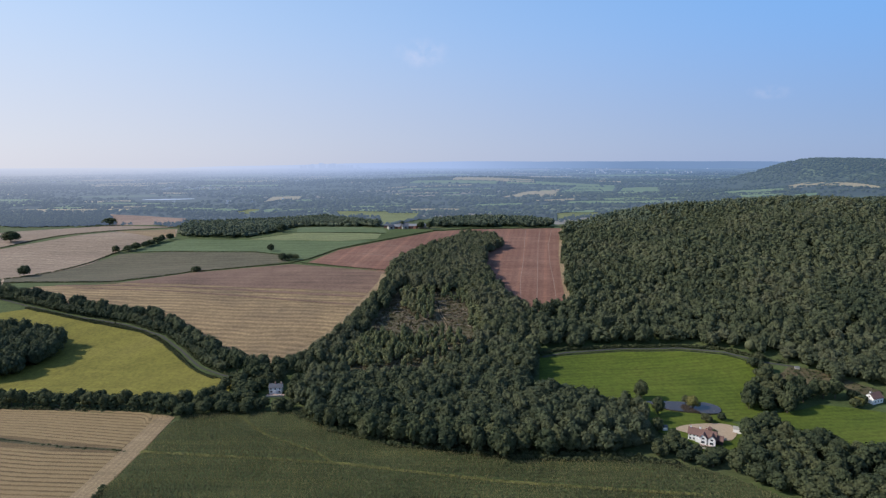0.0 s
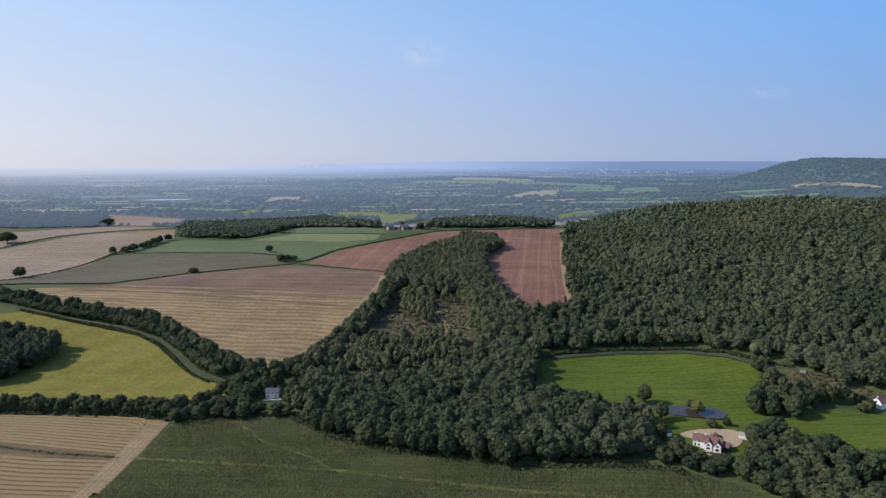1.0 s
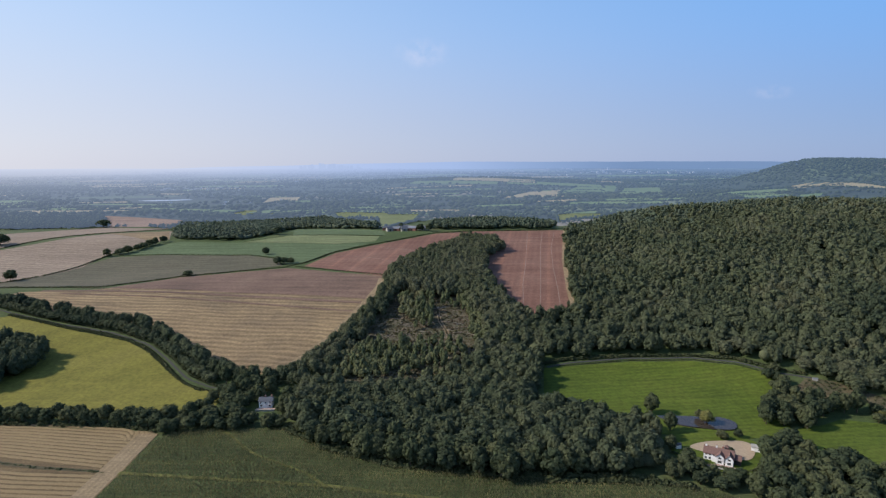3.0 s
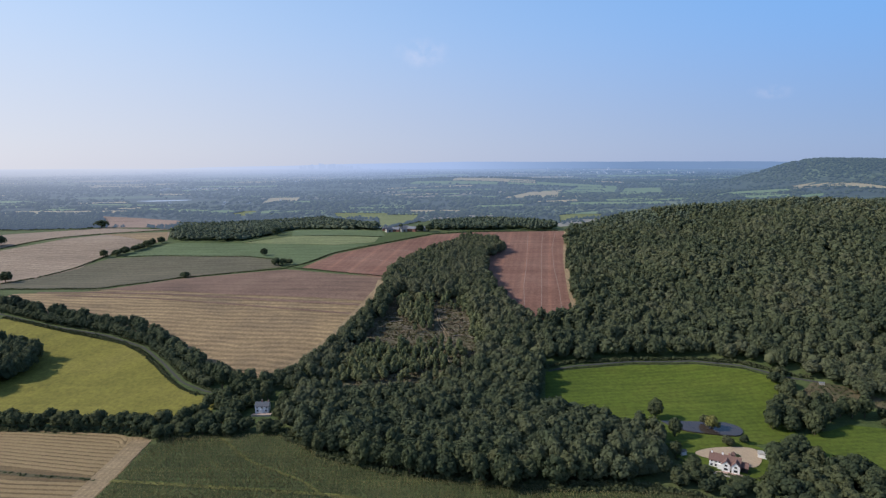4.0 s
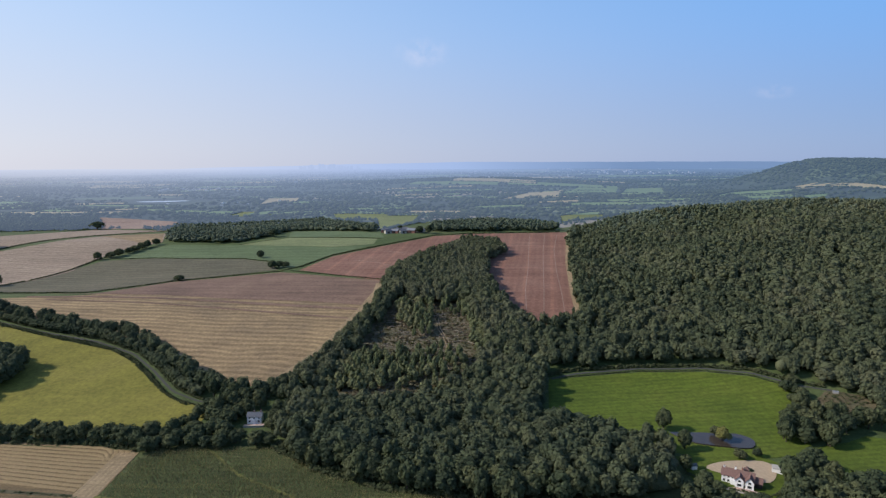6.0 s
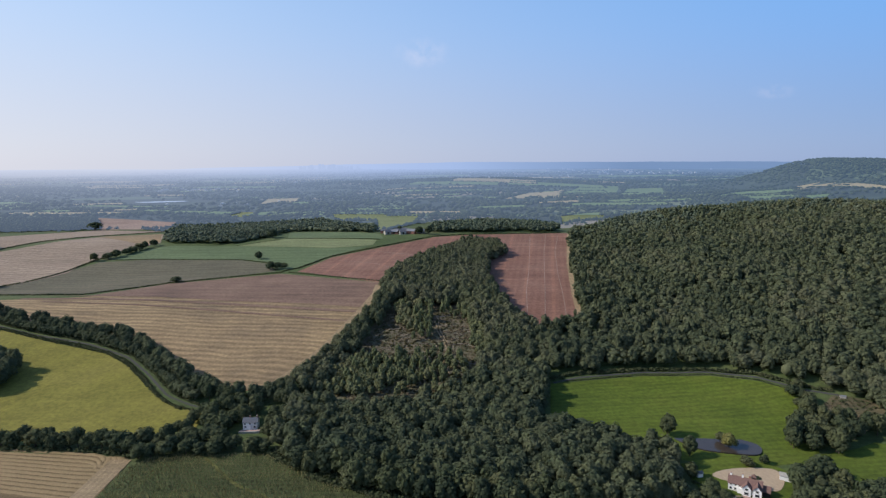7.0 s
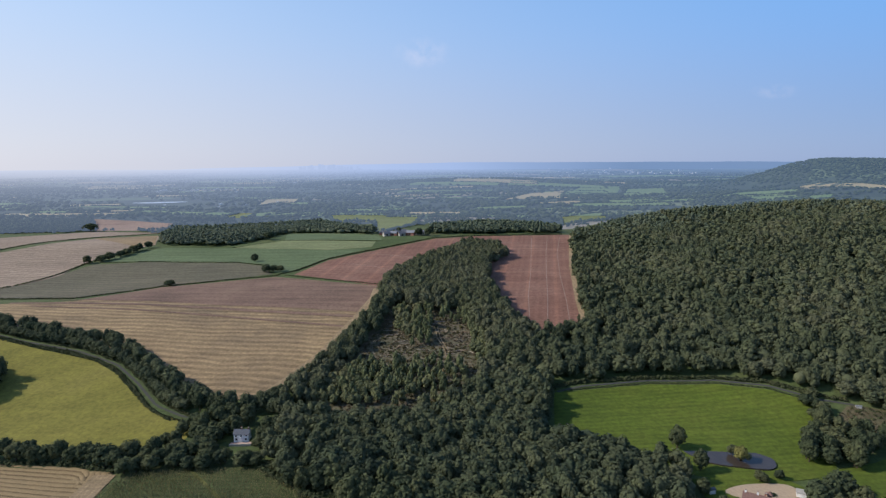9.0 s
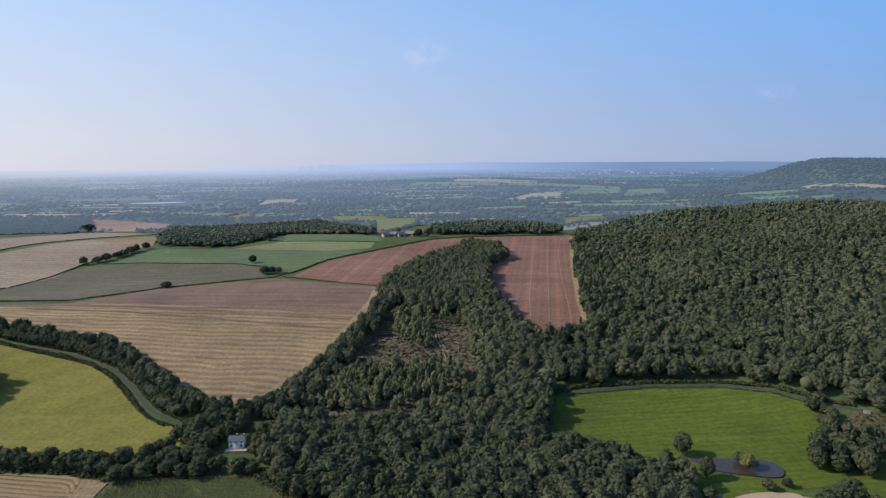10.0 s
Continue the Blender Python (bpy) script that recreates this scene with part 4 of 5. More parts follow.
hedge("rough weeds along a stubble balk", [(-300, 288), (-227, 283), (-187, 275), (-154, 271)], 1.1, 1.3, 1.9, 31)
hedge("bushy corner hedge beside maize", [(-147, 238), (-146, 231), (-145, 224)], 1.8, 2.5, 1.7, 32)
hedge("leafy hedge round a country house garden", [(112, 288), (122, 278), (139, 270), (150, 277), (158, 290)], 1.2, 2.0, 1.5, 33)
hedge("bramble edge between wood and maize", [(-83, 313), (-54, 290), (-24, 277), (4, 271), (31, 265), (58, 263), (95, 262), (111, 258)], 2.3, 3.4, 1.7, 34)
woodland("undergrowth", "brown and green scrub in a felled clearing", scatter([(-72, 372), (-58, 420), (-45, 470), (-44, 510), (18, 500), (28, 453), (24, 408), (-2, 372), (-30, 360), (-66, 362)], 2.5, 41), BUSH, (0.7, 2.0), (0.6, 2.4), BRUSHWOOD, 41, 0.5, "scrub")
woodland("woodland", "light green young trees in a clearing", scatter([(-74, 374), (-64, 415), (-34, 420), (-22, 396), (-40, 372)], 5.0, 47)
         + scatter([(-30, 366), (-22, 396), (-34, 420), (10, 418), (22, 404), (6, 376)], 9.5, 50) + scatter([(-34, 470), (-36, 500), (-14, 506), (-8, 470), (-18, 450)], 5.5, 48)
         + scatter([(22, 420), (16, 500), (30, 500), (34, 420)], 5, 49), MIDDLE[:3], (2.2, 3.6), (5.0, 8.0), PALELEAVES, 46, 0.5)
woodland("undergrowth", "brown bracken on a scrubby meadow", scatter([(200, 352), (221, 362), (234, 356), (244, 341), (229, 335), (209, 342)], 2.6, 42), BUSH, (0.7, 1.6), (0.5, 1.5), BRUSHWOOD, 42, 0.55, "scrub")


woodland("undergrowth", "low green bushes on a rough slope", scatter([(212, 357), (223, 363), (236, 357), (262, 336), (252, 331), (232, 346)], 3.4, 51), BUSH, (0.9, 2.2), (0.8, 2.4), HEDGELEAVES, 51, 0.6, "scrub")


def slender(x, y, h, seed):
    """A thin pale-stemmed tree left standing in the clearing."""
    key = ("slender", seed % 4)
    rng = random.Random(seed)
    m = Matrix.Translation((x, y, float(height(x, y)) - 0.1)) @ pose(0, 0, 0, rng.uniform(-3, 3), rng.uniform(-3, 3), rng.uniform(0, 360)) @ Matrix.Diagonal((h * 0.25, h * 0.25, h / 2.3, 1))
    if key in PROTOS:
        return copy_thing(PROTOS[key], m @ Matrix.Diagonal([1 / v for v in PROTOS[key].scale] + [1]))
    ob = PROTOS[key] = tagged(new("slender_tree"), "thin pale-stemmed tree standing in a felled clearing", "tree", "thin trees of the clearing")
    v, q, t = crown(300 + seed, 150, 0.16, 8, 1, 0.7, "tall")
    leaf = new("crown", big_mesh("crown", v, q, t))
    leaf.data.materials.append(PALELEAVES)
    stem = new("trunk", trunk_mesh(seed, PALEBARK, 1.2))
    leaf.parent = stem.parent = ob
    ob.matrix_basis = m
    return ob


for i, (x, y) in enumerate(scatter([(-66, 380), (-57, 415), (-38, 420), (0, 425), (20, 410), (-2, 384)], 7, 43) + scatter([(-40, 490), (-42, 505), (14, 500), (22, 470), (0, 480)], 8, 44)
                           + scatter([(-20, 440), (-22, 480), (-8, 480), (-6, 440)], 6, 45)):
    slender(x, y, random.Random(i).uniform(6, 10), i)


def felled_log(x, y, a, length, r):
    bm = bmesh.new()
    bmesh.ops.create_cone(bm, cap_ends=True, segments=7, radius1=r, radius2=r * 0.7, depth=length, matrix=pose(0, 0, 0, 90, 0, 0))
    me = bpy.data.meshes.new("felled_log")
    bm.to_mesh(me)
    bm.free()
    me.materials.append(PALEBARK)
    ob = tagged(new("felled_log", me), "pale felled log lying in a clearing", "log", "logs in the clearing")
    ob.matrix_basis = pose(x, y, float(height(x, y)) + 0.2 + r * 0.8, 0, 0, a)
    return ob


for x0, x1, y, lean_y in ((-44, -18, 486, 2), (-46, -20, 478, 1), (-46, -22, 470, 2), (-48, -26, 461, 1), (-2, 26, 486, -2), (-6, 24, 476, 3), (-4, 26, 466, -1), (0, 24, 456, 4), (-2, 22, 446, 2),
                          (-30, -8, 452, 5), (-34, -12, 444, 4), (-8, 18, 436, 3), (-40, -14, 434, 2)):
    rows = random.Random(int(x0 * 31 + y))
    heap = [(x0 + (x1 - x0) * t + rows.uniform(-0.7, 0.7), y + lean_y * t + rows.uniform(-0.9, 0.9)) for t in np.linspace(0, 1, int((x1 - x0) / 0.8))]
    woodland("brash_row", "windrow of pale dead brash in a clearing", heap, BUSH, (0.8, 1.6), (0.6, 1.4), DEADBRASH, int(y), 0.5, "brash")
for shift in (-1.0, 1.0):
    tagged(draped("track", ribbon([(4 + shift, 398), (1 + shift, 412), (5 + shift, 424), (3 + shift, 440), (-2 + shift, 456), (-4 + shift, 474)], 0.7), HEADLAND, 0.5), "wheel rut worn by machines in a clearing", "track", kind="structure")
rng = random.Random(5)
for k in range(110):
    x, y = rng.uniform(-50, 24), rng.uniform(400, 508)
    felled_log(x, y, rng.choice((80, 95, 110, 20)) + rng.uniform(-20, 20), rng.uniform(3, 9), rng.uniform(0.18, 0.36))


def maize_crop():
    """Rows of arching maize leaves over the near field."""
    g = np.random.default_rng(9)
    xs, ys = np.meshgrid(np.arange(-150, 176, 1.05), np.arange(195, 314, 1.0))
    px, py = (xs + g.uniform(-0.35, 0.35, xs.shape)).ravel(), (ys + g.uniform(-0.2, 0.2, ys.shape)).ravel()
    ok = np.array([inside(x, y, MAIZE) and not (any(inside(x, y, s) for s in LANES_IN_MAIZE) and g.random() > 0.5) for x, y in zip(px, py)])
    px, py = px[ok], py[ok]
    z, k = height(px, py), len(px)
    bloom = np.array([noise.noise((x / 45, y / 5, 2)) + 0.6 * noise.noise((x / 14, y / 9, 7)) for x, y in zip(px, py)])
    tall = g.uniform(1.3, 1.9, k) + 0.25 * np.sin(px / 17) * np.sin(py / 13)
    V, tint = [], np.repeat(np.clip(0.45 + 0.7 * bloom + g.uniform(-0.25, 0.25, k), 0, 1), 12)
    for j in range(3):
        a = g.uniform(0, 6.28, k)
        dx, dy, w = np.cos(a), np.sin(a), 0.16
        top = np.stack([px, py, z + tall * g.uniform(0.8, 1.05, k)], 1)
        root = np.stack([px, py, z + 0.5], 1)
        out = np.stack([dx, dy, np.zeros(k)], 1) * g.uniform(0.5, 0.85, k)[:, None]
        side = np.stack([-dy, dx, np.zeros(k)], 1) * w
        V.append(np.stack([root, top + out * 0.45 + side, top + out - (0, 0, 0.35), top + out * 0.45 - side], 1))
    V = np.stack(V, 1).reshape(-1, 3)
    me = big_mesh("maize_crop", V, np.arange(len(V)).reshape(-1, 4), (), tint)
    me.materials.append(MAIZELEAVES)
    return tagged(new("maize_crop", me), "tall dark green maize standing in rows", "maize", kind="stuff")


maize_crop()

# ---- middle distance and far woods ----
# Leaf colour of this wood and the one behind the red field includes haze
woodland("woodland", "dark wood behind green fields", scatter([(-352, 786), (-266, 760), (-222, 790), (-216, 872), (-85, 800), (-90, 830), (-120, 900), (-223, 1120), (-374, 1072), (-453, 1040), (-400, 900)], 7.6, 61), DISTANT, (4.2, 6.8), (7, 10.5), HAZEDLEAVES, seed=61, lean=0.5, under=3.5)
# This wood glows with the painted haze of the far trees
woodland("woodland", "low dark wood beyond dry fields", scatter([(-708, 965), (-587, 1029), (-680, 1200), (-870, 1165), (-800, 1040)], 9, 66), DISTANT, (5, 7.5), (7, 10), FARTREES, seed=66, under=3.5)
woodland("woodland", "dark wood behind a red field", scatter([(-20, 800), (30, 800), (148, 800), (160, 850), (159, 900), (63, 1010), (-12, 900)], 8, 62), DISTANT, (4, 5.8), (8, 12), HAZEDLEAVES, seed=62, lean=0.35, under=3.2)
rng = random.Random(77)
MIDFIELDS = [[(-239, 1288), (-158, 1335), (-42, 1285), (-47, 1002), (-73, 830), (-93, 830), (-120, 1095), (-200, 1132)], [(231, 1230), (351, 1354), (308, 1155), (214, 1110)],
             [(-436, 1235), (-464, 1332), (-404, 1336), (-390, 1237)], [(-363, 1227), (-366, 1300), (-310, 1357), (-307, 1262)], [(-686, 1216), (-596, 1186), (-490, 1139), (-459, 1030), (-577, 1029)],
             [(-654, 786), (-627, 832), (-594, 975), (-571, 1018), (-444, 992), (-492, 876), (-547, 723), (-640, 660)]]
middle, far = [], []
for k in range(700):
    y = 1000 + 3300 * rng.random() ** 1.3
    x = rng.uniform(-0.85, 0.85) * y
    wide, deep, n = rng.uniform(20, 130) * (y / 1500), rng.uniform(8, 45), rng.randint(10, 34)
    lean = rng.uniform(-0.6, 0.6)
    for j in range(n):
        u, v = rng.gauss(0, 1), rng.gauss(0, 1)
        px, py = x + wide * u, y + deep * v + lean * wide * u
        if py < 960 or any(inside(px, py, o) for o in MIDFIELDS) or any(inside(px, py, o) for o in FAR_FIELDS):
            continue
        if -900 < px < -640 and 1480 < py < 1830:
            continue
        (middle if py < 1200 else far).append((px, py))
# Painted haze glow reaches in to these trees, about 960 m out
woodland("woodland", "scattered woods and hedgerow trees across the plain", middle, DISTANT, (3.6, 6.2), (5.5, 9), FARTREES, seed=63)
hedgerow = []
for outline in MIDFIELDS[:4] + FAR_FIELDS:
    for a, b in zip(outline, outline[1:] + outline[:1]):
        if rng.random() < 0.75:
            hedgerow += [(x + rng.uniform(-2, 2), y + rng.uniform(-2, 2)) for x, y, _ in line([a, b], 7.0 * max(1, a[1] / 2000)) if rng.random() < 0.9]
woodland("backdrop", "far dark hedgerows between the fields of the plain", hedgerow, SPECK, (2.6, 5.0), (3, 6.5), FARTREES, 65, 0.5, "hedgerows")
for k in range(2600):
    x, y = rng.gauss(1500, 380), rng.gauss(2280, 190)
    if height(x, y) > 60 and not any(inside(x, y, o) for o in FAR_FIELDS):
        far.append((x, y))
for k in range(1500):
    x, y = rng.gauss(150, 360), rng.gauss(2720, 130)
    if not any(inside(x, y, o) for o in FAR_FIELDS):
        far.append((x, y))
far = [p for p in far if p[1] < 4700]
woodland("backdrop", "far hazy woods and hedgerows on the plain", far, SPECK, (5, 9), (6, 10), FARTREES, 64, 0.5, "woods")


# ---- buildings ----
def part(name, bm, material, parent, label=""):
    bmesh.ops.recalc_face_normals(bm, faces=bm.faces[:])
    me = bpy.data.meshes.new(name)
    bm.to_mesh(me)
    bm.free()
    me.materials.append(material)
    ob = new(name, me)
    ob.parent = parent
    return tagged(ob, label)


def box(x0, x1, y0, y1, z0, z1, bm=None):
    bm = bm or bmesh.new()
    m = Matrix.Translation(((x0 + x1) / 2, (y0 + y1) / 2, (z0 + z1) / 2)) @ Matrix.Diagonal((x1 - x0, y1 - y0, z1 - z0, 1))
    bmesh.ops.create_cube(bm, size=1, matrix=m)
    return bm


def gabled(x0, x1, y0, y1, eaves, ridge, along="x", foot=-1.0):
    """A block of wall with two gables, its ridge along x or y."""
    bm = bmesh.new()
    if along == "x":
        ends, prof = (x0, x1), [(y0, foot), (y1, foot), (y1, eaves), ((y0 + y1) / 2, ridge), (y0, eaves)]
        rings = [[bm.verts.new((e, a, b)) for a, b in prof] for e in ends]
    else:
        ends, prof = (y0, y1), [(x0, foot), (x1, foot), (x1, eaves), ((x0 + x1) / 2, ridge), (x0, eaves)]
        rings = [[bm.verts.new((a, e, b)) for a, b in prof] for e in ends]
    for r in rings:
        bm.faces.new(r)
    for i in range(5):
        j = (i + 1) % 5
        bm.faces.new((rings[0][i], rings[0][j], rings[1][j], rings[1][i]))
    return bm


def roof(x0, x1, y0, y1, eaves, ridge, along="x", over=0.45, thick=0.22):
    """Two sloping slabs that meet in the ridge."""
    bm = bmesh.new()
    if along == "y":
        x0, x1, y0, y1 = y0, y1, x0, x1
    mid, half = (y0 + y1) / 2, (y1 - y0) / 2
    drop = (ridge - eaves) / half * over
    prof = [(y0 - over, eaves - drop), (mid, ridge), (y1 + over, eaves - drop), (y1 + over, eaves - drop + thick), (mid, ridge + thick), (y0 - over, eaves - drop + thick)]
    prof = [(a, b + 0.01) for a, b in prof]
    rings = [[bm.verts.new((e, a, b) if along == "x" else (a, e, b)) for a, b in prof] for e in (x0 - over, x1 + over)]
    for r in rings:
        bm.faces.new((r[0], r[1], r[4], r[5]))
        bm.faces.new((r[1], r[2], r[3], r[4]))
    for i in range(6):
        j = (i + 1) % 6
        bm.faces.new((rings[0][i], rings[0][j], rings[1][j], rings[1][i]))
    return bm


def window(parent, x, y, z, w, h, face="s"):
    """A window on a wall that faces south (towards -y), east or west: frame, pane and sill."""
    def slab(a, b, c, d, near, far):
        if face == "s":
            return box(x + a, x + b, y - far, y - near, z + c, z + d)
        s = 1 if face == "e" else -1
        return box(min(x + s * near, x + s * far), max(x + s * near, x + s * far), y + a, y + b, z + c, z + d)
    frame_ob = part("window", slab(-w / 2, w / 2, -h / 2, h / 2, -0.05, 0.03), WHITE, parent)
    part("pane", slab(-w / 2 + 0.1, w / 2 - 0.1, -h / 2 + 0.1, h / 2 - 0.1, 0.0, 0.04), GLASS, frame_ob, "dark reflecting glass")
    part("sill", slab(-w / 2 - 0.1, w / 2 + 0.1, -h / 2 - 0.12, -h / 2, 0.0, 0.16), STONE, frame_ob)


def chimney(parent, x, y, z0, z1, material):
    c = part("chimney", box(x - 0.45, x + 0.45, y - 0.35, y + 0.35, z0, z1), material, parent)
    bm = box(x - 0.52, x + 0.52, y - 0.42, y + 0.42, z1, z1 + 0.15)
    part("chimney_cap", bm, STONE, c)
    for k in (-0.2, 0.2):
        bm = bmesh.new()
        bmesh.ops.create_cone(bm, cap_ends=True, segments=8, radius1=0.13, radius2=0.1, depth=0.5, matrix=Matrix.Translation((x + k, y, z1 + 0.4)))
        part("chimney_pot", bm, BRICK, c)


def grounded(name, label, category, x, y, turn, size=1.0):
    ob = tagged(new(name), label, category)
    ob.matrix_basis = pose(x, y, float(height(x, y)) + 0.3, 0, 0, turn) @ Matrix.Scale(size, 4)
    return ob


def cottage():
    ob = grounded("cottage", "small white rendered cottage with a grey slate roof", "house", -100.3, 340, 3, 0.8)
    part("wall", gabled(-4.6, 4.6, -3, 3, 4.5, 6.6), WHITE, ob)
    part("roof", roof(-4.6, 4.6, -3, 3, 4.5, 6.6), SLATE, ob, "grey slate roof")
    chimney(ob, -0.4, 0, 5.8, 7.7, BRICK)
    chimney(ob, 4.0, 0, 5.8, 7.6, BRICK)
    for x in (-3.2, 0.0, 3.2):
        window(ob, x, -3, 3.5, 1.1, 1.1)
    for x in (-3.0, 2.9):
        window(ob, x, -3, 1.4, 1.5, 1.3)
    part("door", box(-0.55, 0.55, -3.06, -2.95, 0, 2.1), TIMBER, ob, "dark wooden front door")
    window(ob, 4.6, 0, 3.6, 0.9, 1.0, "e")
    part("porch", gabled(-0.9, 0.9, -4.1, -3.05, 2.3, 2.9, "y"), WHITE, ob)
    yard = grounded("terrace", "pinkish paved yard before a cottage", "terrace", -100.2, 335.6, 3, 0.8)
    part("paving", box(-6, 7, -2.2, 1.8, -1.5, 0.12), PAVING, yard)
    part("low_wall", box(-6, 7, -2.5, -2.21, -1.5, 0.8), STONE, yard)


def manor():
    ob = grounded("country_house", "white country house with brown-red tiled gables", "house", 130, 279.5, -30, 0.8)
    part("wall", gabled(-8.5, 7.5, 0, 7, 4.2, 7.0), WHITE, ob)
    part("roof", roof(-8.5, 7.5, 0, 7, 4.2, 7.0), REDTILE, ob, "brown-red tiled roof")
    for k, (x0, x1, top) in enumerate(((-1.6, 2.6, 6.3), (3.4, 7.6, 6.5))):
        wing = part("gable_wing", gabled(x0, x1, -2.6, 3, 4.2, top, "y"), WHITE, ob, "projecting white gable")
        part("wing_roof", roof(x0, x1, -2.6, 3.4, 4.2, top, "y"), REDTILE, wing, "brown-red tiled roof")
        window(ob, (x0 + x1) / 2, -2.6, 3.6, 1.6, 1.2)
        window(ob, (x0 + x1) / 2, -2.6, 1.4, 2.2, 1.5)
    for x in (-7.2, -5.0, -3.0):
        window(ob, x, 0, 3.6, 1.1, 1.1)
        window(ob, x, 0, 1.3, 1.3, 1.4)
    part("bay", box(-3.9, -1.7, -1.4, -0.02, -1, 2.7), WHITE, ob)
    part("east_wing", gabled(7.6, 11.5, 1.2, 6.2, 2.7, 5.0), TIMBER, ob, "dark timbered side wing")
    part("east_roof", roof(7.9, 11.5, 1.2, 6.2, 2.7, 5.0, over=0.3), REDTILE, ob)
    chimney(ob, -2.0, 3.5, 6.2, 8.4, WHITE)
    chimney(ob, 1.4, 4.6, 6.0, 8.2, BRICK)
    chimney(ob, -7.6, 3.5, 6.2, 8.0, WHITE)
    tower = part("stair_turret", box(2.2, 4.4, 5.4, 7.6, 4, 7.2), REDTILE, ob, "tile-hung turret")
    bm = bmesh.new()
    bmesh.ops.create_cone(bm, cap_ends=True, segments=4, radius1=2.0, radius2=0.05, depth=1.6, matrix=Matrix.Translation((3.3, 6.5, 8.0)) @ pose(0, 0, 0, 0, 0, 45))
    part("turret_roof", bm, REDTILE, tower)
    yard = grounded("terrace", "pale paved terrace of a country house", "terrace", 127.5, 275.8, -30, 0.8)
    part("paving", box(-9, 12, -2.5, 3, -1.5, 0.05), PAVING, yard)
    for x0, x1 in ((-9, -2), (-1, 5), (6, 12)):
        part("low_wall", box(x0, x1, -2.9, -2.51, -1.5, 0.7), STONE, yard)
    part("steps", box(12.1, 14, -6, 2, -1.6, -0.2), STONE, yard)


def garage():
    ob = grounded("garage", "low white garage beside a gravel forecourt", "garage", 154, 290, -28, 0.75)
    part("wall", box(-4.2, 4.2, -2.5, 2.5, -1, 2.6), WHITE, ob)
    part("roof", box(-4.5, 4.5, -2.8, 2.8, 2.61, 2.85), STONE, ob, "pale flat roof")
    for x in (-2, 2):
        part("garage_door", box(x - 1.3, x + 1.3, -2.56, -2.45, 0, 2.1), WHITE, ob)
    wall_ob = grounded("garden_wall", "white garden wall stepping down a lawn", "wall", 158.5, 284.5, -40)
    part("masonry", box(-4, 4, -0.2, 0.2, -1.2, 1.4), WHITE, wall_ob)
    part("coping", box(-4.1, 4.1, -0.28, 0.28, 1.41, 1.5), STONE, wall_ob)


def white_house():
    ob = grounded("house", "white gabled house with a brown tiled roof", "house", 249, 326, 20, 0.8)
    part("wall", gabled(-5, 5, -3.5, 3.5, 3.8, 7), WHITE, ob)
    part("roof", roof(-5, 5, -3.5, 3.5, 3.8, 7), REDTILE, ob, "brown tiled roof")
    chimney(ob, -4.2, 0, 6, 8, WHITE)
    for x in (-3, 0, 3):
        window(ob, x, -3.5, 1.6, 1.2, 1.2)
    window(ob, -5, 0, 4.2, 1.1, 1.2, "w")
    shed = grounded("garage", "flat white garage beside a house", "garage", 259, 318, 20)
    part("wall", box(-3, 3, -2.5, 2.5, -1, 2.5), WHITE, shed)
    part("roof", box(-3.2, 3.2, -2.7, 2.7, 2.51, 2.7), SLATE, shed)
    shed = grounded("greenhouse", "pale low shed at the edge of a wood", "shed", 225, 361, -20, 0.7)
    part("wall", gabled(-2, 2, -1, 1, 1.4, 2.0), STONE, shed)
    part("roof", roof(-2, 2, -1, 1, 1.4, 2.0, over=0.2, thick=0.08), SHEET, shed)
    shed = grounded("shed", "small white garden shed on a lawn", "shed", 116, 293, 10)
    part("wall", gabled(-1.3, 1.3, -1, 1, 1.9, 2.6), WHITE, shed)
    part("roof", roof(-1.3, 1.3, -1, 1, 1.9, 2.6, over=0.2, thick=0.08), SLATE, shed)


def farm():
    for i, (x, y, w, d, e, r, turn, m) in enumerate(((-70, 787, 8, 6, 2.6, 5, 30, STONE), (-61, 791, 9, 6, 2.8, 5, -15, BRICK), (-51, 788, 8, 6, 2.8, 4.8, 24, STONE),
                                                     (-40, 793, 11, 7, 3.2, 5.6, -20, BRICK), (-75, 797, 9, 6, 3, 4.8, 0, BRICK), (-28, 797, 10, 7, 3, 5, 12, STONE), (-53, 801, 14, 8, 4, 6, 0, STONE))):
        ob = grounded("barn", "low farm building with a grey roof", "barn", x, y, turn)
        tagged(ob, group="buildings of the farm")
        part("wall", gabled(-w / 2, w / 2, -d / 2, d / 2, e, r), m, ob)
        part("roof", roof(-w / 2, w / 2, -d / 2, d / 2, e, r), SHEET if i % 2 else SLATE, ob)
        part("door", box(-1.2, 1.2, -d / 2 - 0.06, -d / 2 + 0.05, 0, 2.4), TIMBER, ob)


cottage()
manor()
garage()
white_house()
farm()


def boxes(name, label, spec, material, category):
    """Far buildings, too small to tell apart, in one mesh."""
    bm = bmesh.new()
    for x, y, w, d, h in spec:
        z = float(height(x, y))
        box(x - w / 2, x + w / 2, y - d / 2, y + d / 2, z - 3, z + h, bm)
    me = bpy.data.meshes.new(name)
    bm.to_mesh(me)
    bm.free()
    me.materials.append(material)
    return tagged(new(name, me), label, category, kind="stuff")


rng = random.Random(21)
town = []
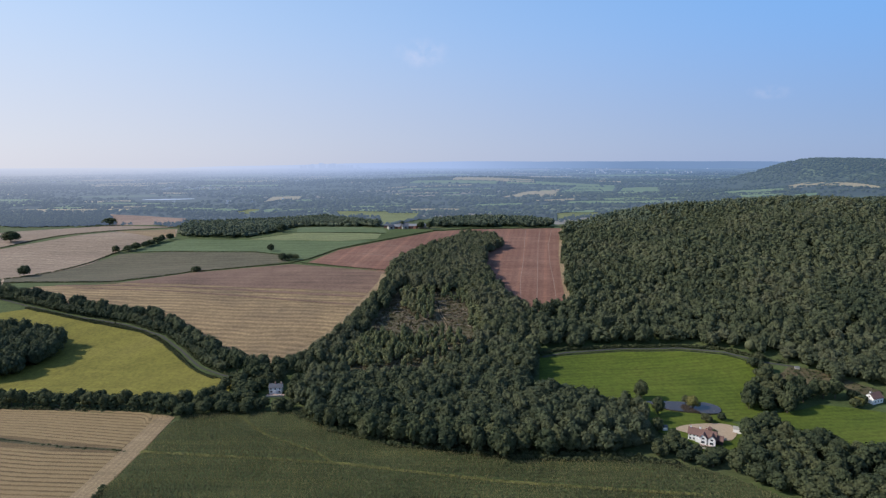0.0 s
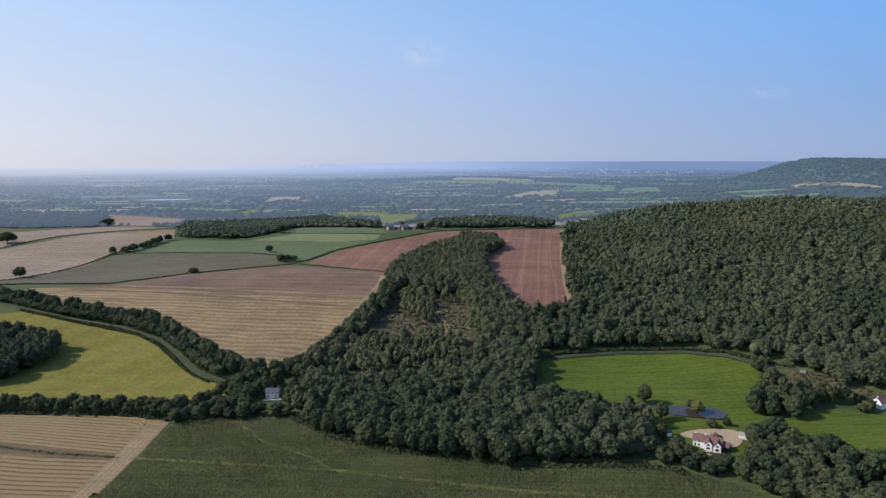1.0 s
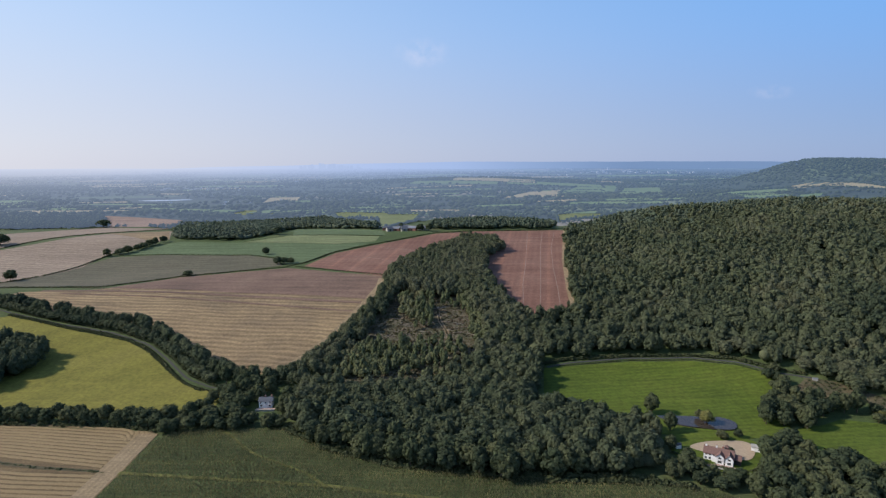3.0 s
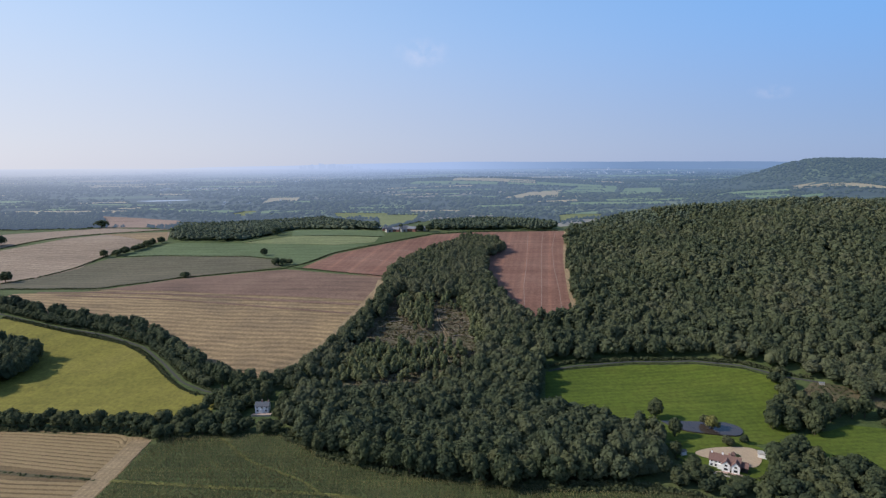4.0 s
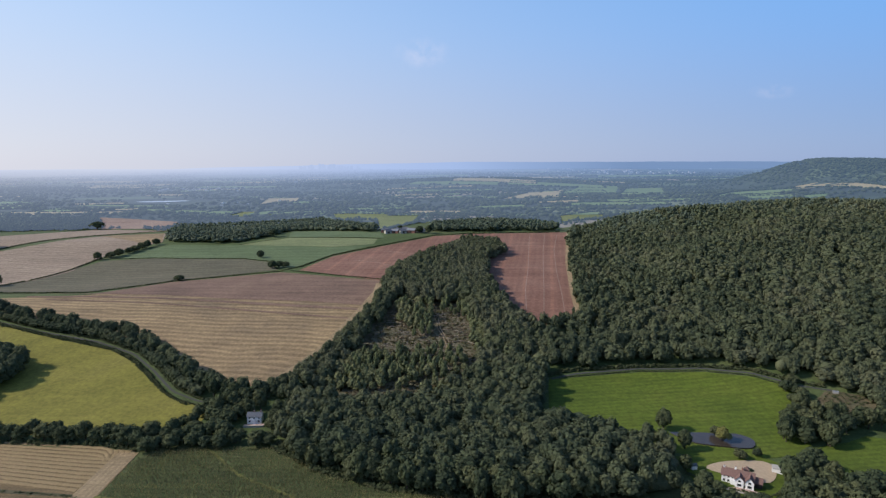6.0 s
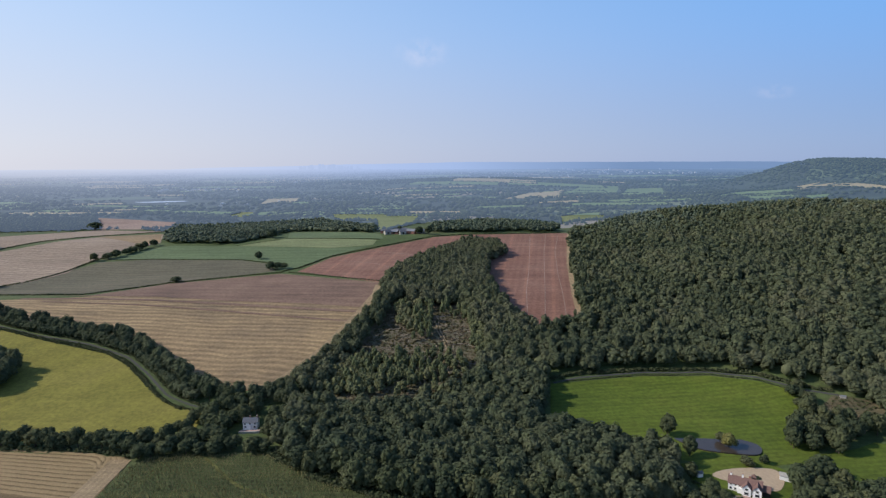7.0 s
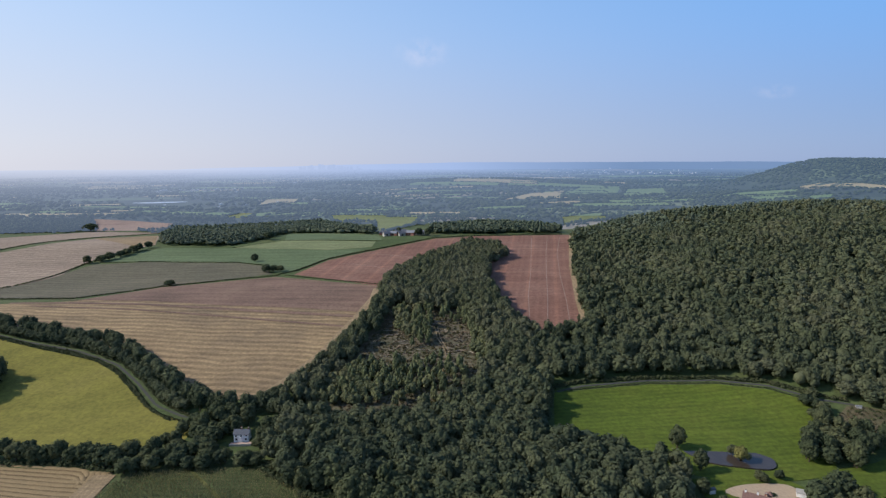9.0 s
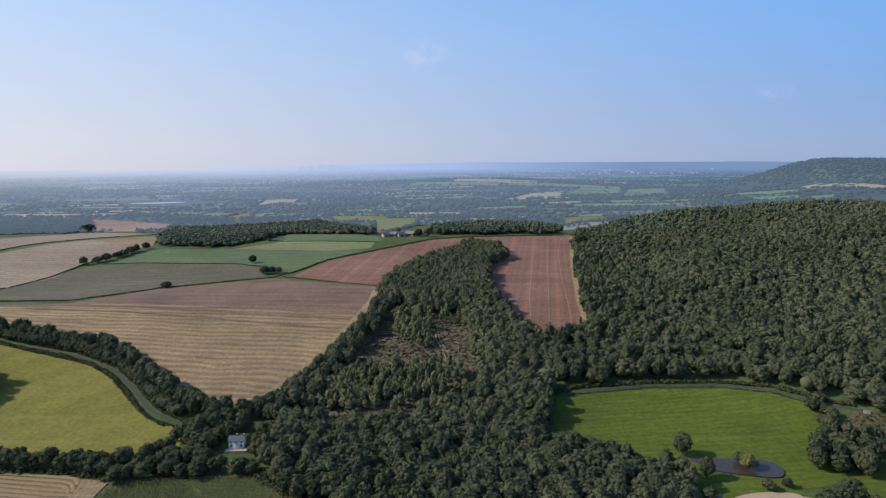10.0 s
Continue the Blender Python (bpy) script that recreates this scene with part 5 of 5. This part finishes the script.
for cx, cy, sx, sy, k in ((-1010, 2450, 90, 60, 45), (-1100, 3300, 700, 300, 60), (-600, 4300, 500, 250, 90), (600, 4300, 900, 250, 60), (1300, 4200, 250, 120, 40), (-2600, 3000, 500, 250, 40),
                         (950, 2150, 60, 40, 6), (-560, 1660, 120, 60, 10), (300, 3500, 200, 100, 12)):
    for j in range(k):
        x, y = rng.gauss(cx, sx), min(4780, max(1520, rng.gauss(cy, sy)))
        town.append((x, y, rng.uniform(5, 15) * y / 3000, rng.uniform(8, 14), rng.uniform(4, 7) * y / 3000))
boxes("backdrop", "far pale houses of villages on the plain", town, FARWHITE, "town")
city = []
for j in range(46):
    x = rng.gauss(-900, 170)
    city.append((x, rng.uniform(4650, 4800), rng.uniform(10, 22), 12, rng.uniform(14, 48) * math.exp(-((x + 900) / 300) ** 2)))
boxes("backdrop", "far hazy city skyline with tower blocks", city, FARWHITE, "city")


def ridge(y, left, right, base, top, seed, material):
    """A long low far ridge with an uneven crest."""
    k = 160
    xs = np.linspace(left, right, k)
    s = np.linspace(0, 1, k)
    crest = [base + (top - base) * min(1, 2.4 * t) ** 0.8 + 4 * noise.noise((x / 520, seed, 0)) + 1.5 * noise.noise((x / 90, seed, 5)) for x, t in zip(xs, s)]
    V = [(x, y, 20) for x in xs] + [(x, y, c) for x, c in zip(xs, crest)] + [(x, y + 60, c - 25) for x, c in zip(xs, crest)]
    i = np.arange(k - 1)
    Q = np.vstack([np.stack([i, i + 1, i + 1 + k, i + k], 1), np.stack([i + k, i + k + 1, i + 1 + 2 * k, i + 2 * k], 1)])
    me = big_mesh("backdrop", np.array(V), Q)
    me.materials.append(material)
    return tagged(new("backdrop", me), "faint blue ridge along the horizon", "hills", kind="structure")


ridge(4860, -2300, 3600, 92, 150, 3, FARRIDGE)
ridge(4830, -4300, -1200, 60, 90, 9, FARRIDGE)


def cloud(x, z, wide, tall, seed, density):
    """A faint far wisp of fair-weather cloud, a soft sheet high over the plain."""
    n = Nodes("cloud_wisp", 1.0)
    mp = n.add("ShaderNodeMapping")
    mp.inputs["Location"].default_value = (seed * 3.1, 0, 0)
    n.link(n.add("ShaderNodeTexCoord").outputs["Object"], mp.inputs[0])
    puff = n.add("ShaderNodeTexNoise", Scale=5.0 / wide, Detail=5.0, Roughness=0.55)
    n.link(mp.outputs[0], puff.inputs["Vector"])
    ball_fall = n.add("ShaderNodeMapping")
    ball_fall.inputs["Scale"].default_value = (2 / wide, 0, 2 / tall)
    n.link(n.place, ball_fall.inputs[0])
    fall = n.add("ShaderNodeTexGradient")
    fall.gradient_type = "SPHERICAL"
    n.link(ball_fall.outputs[0], fall.inputs[0])
    mul = n.add("ShaderNodeMath")
    mul.operation = "MULTIPLY"
    n.link(fall.outputs["Fac"], mul.inputs[0])
    n.link(n.scaled(puff.outputs["Fac"], 0.0, density, 0.38, 0.72), mul.inputs[1])
    # the wisp's brightness is its own emission in place of sunlight
    glow, clear, mx = n.add("ShaderNodeEmission", Strength=1.0), n.add("ShaderNodeBsdfTransparent"), n.add("ShaderNodeMixShader")
    glow.inputs[0].default_value = (0.80, 0.74, 0.80, 1)
    n.link(mul.outputs[0], mx.inputs[0])
    n.link(clear.outputs[0], mx.inputs[1])
    n.link(glow.outputs[0], mx.inputs[2])
    n.link(mx.outputs[0], n.t.nodes["Material Output"].inputs[0])
    bm = bmesh.new()
    bmesh.ops.create_grid(bm, x_segments=8, y_segments=8, size=0.5, matrix=pose(0, 0, 0, 90, 0, 0))
    for v in bm.verts:
        v.co = (v.co.x * wide, 25 * math.cos(v.co.x * 3) * math.cos(v.co.z * 3), v.co.z * tall)
    me = bpy.data.meshes.new("backdrop")
    bm.to_mesh(me)
    bm.free()
    me.materials.append(n.m)
    ob = tagged(new("backdrop", me), "faint white wisp of cloud in a blue sky", "cloud", kind="structure")
    ob.matrix_basis = pose(x, 4780, z)
    return ob


cloud(-165, 985, 480, 260, 1, 0.32)
cloud(2580, 690, 420, 130, 2, 0.2)
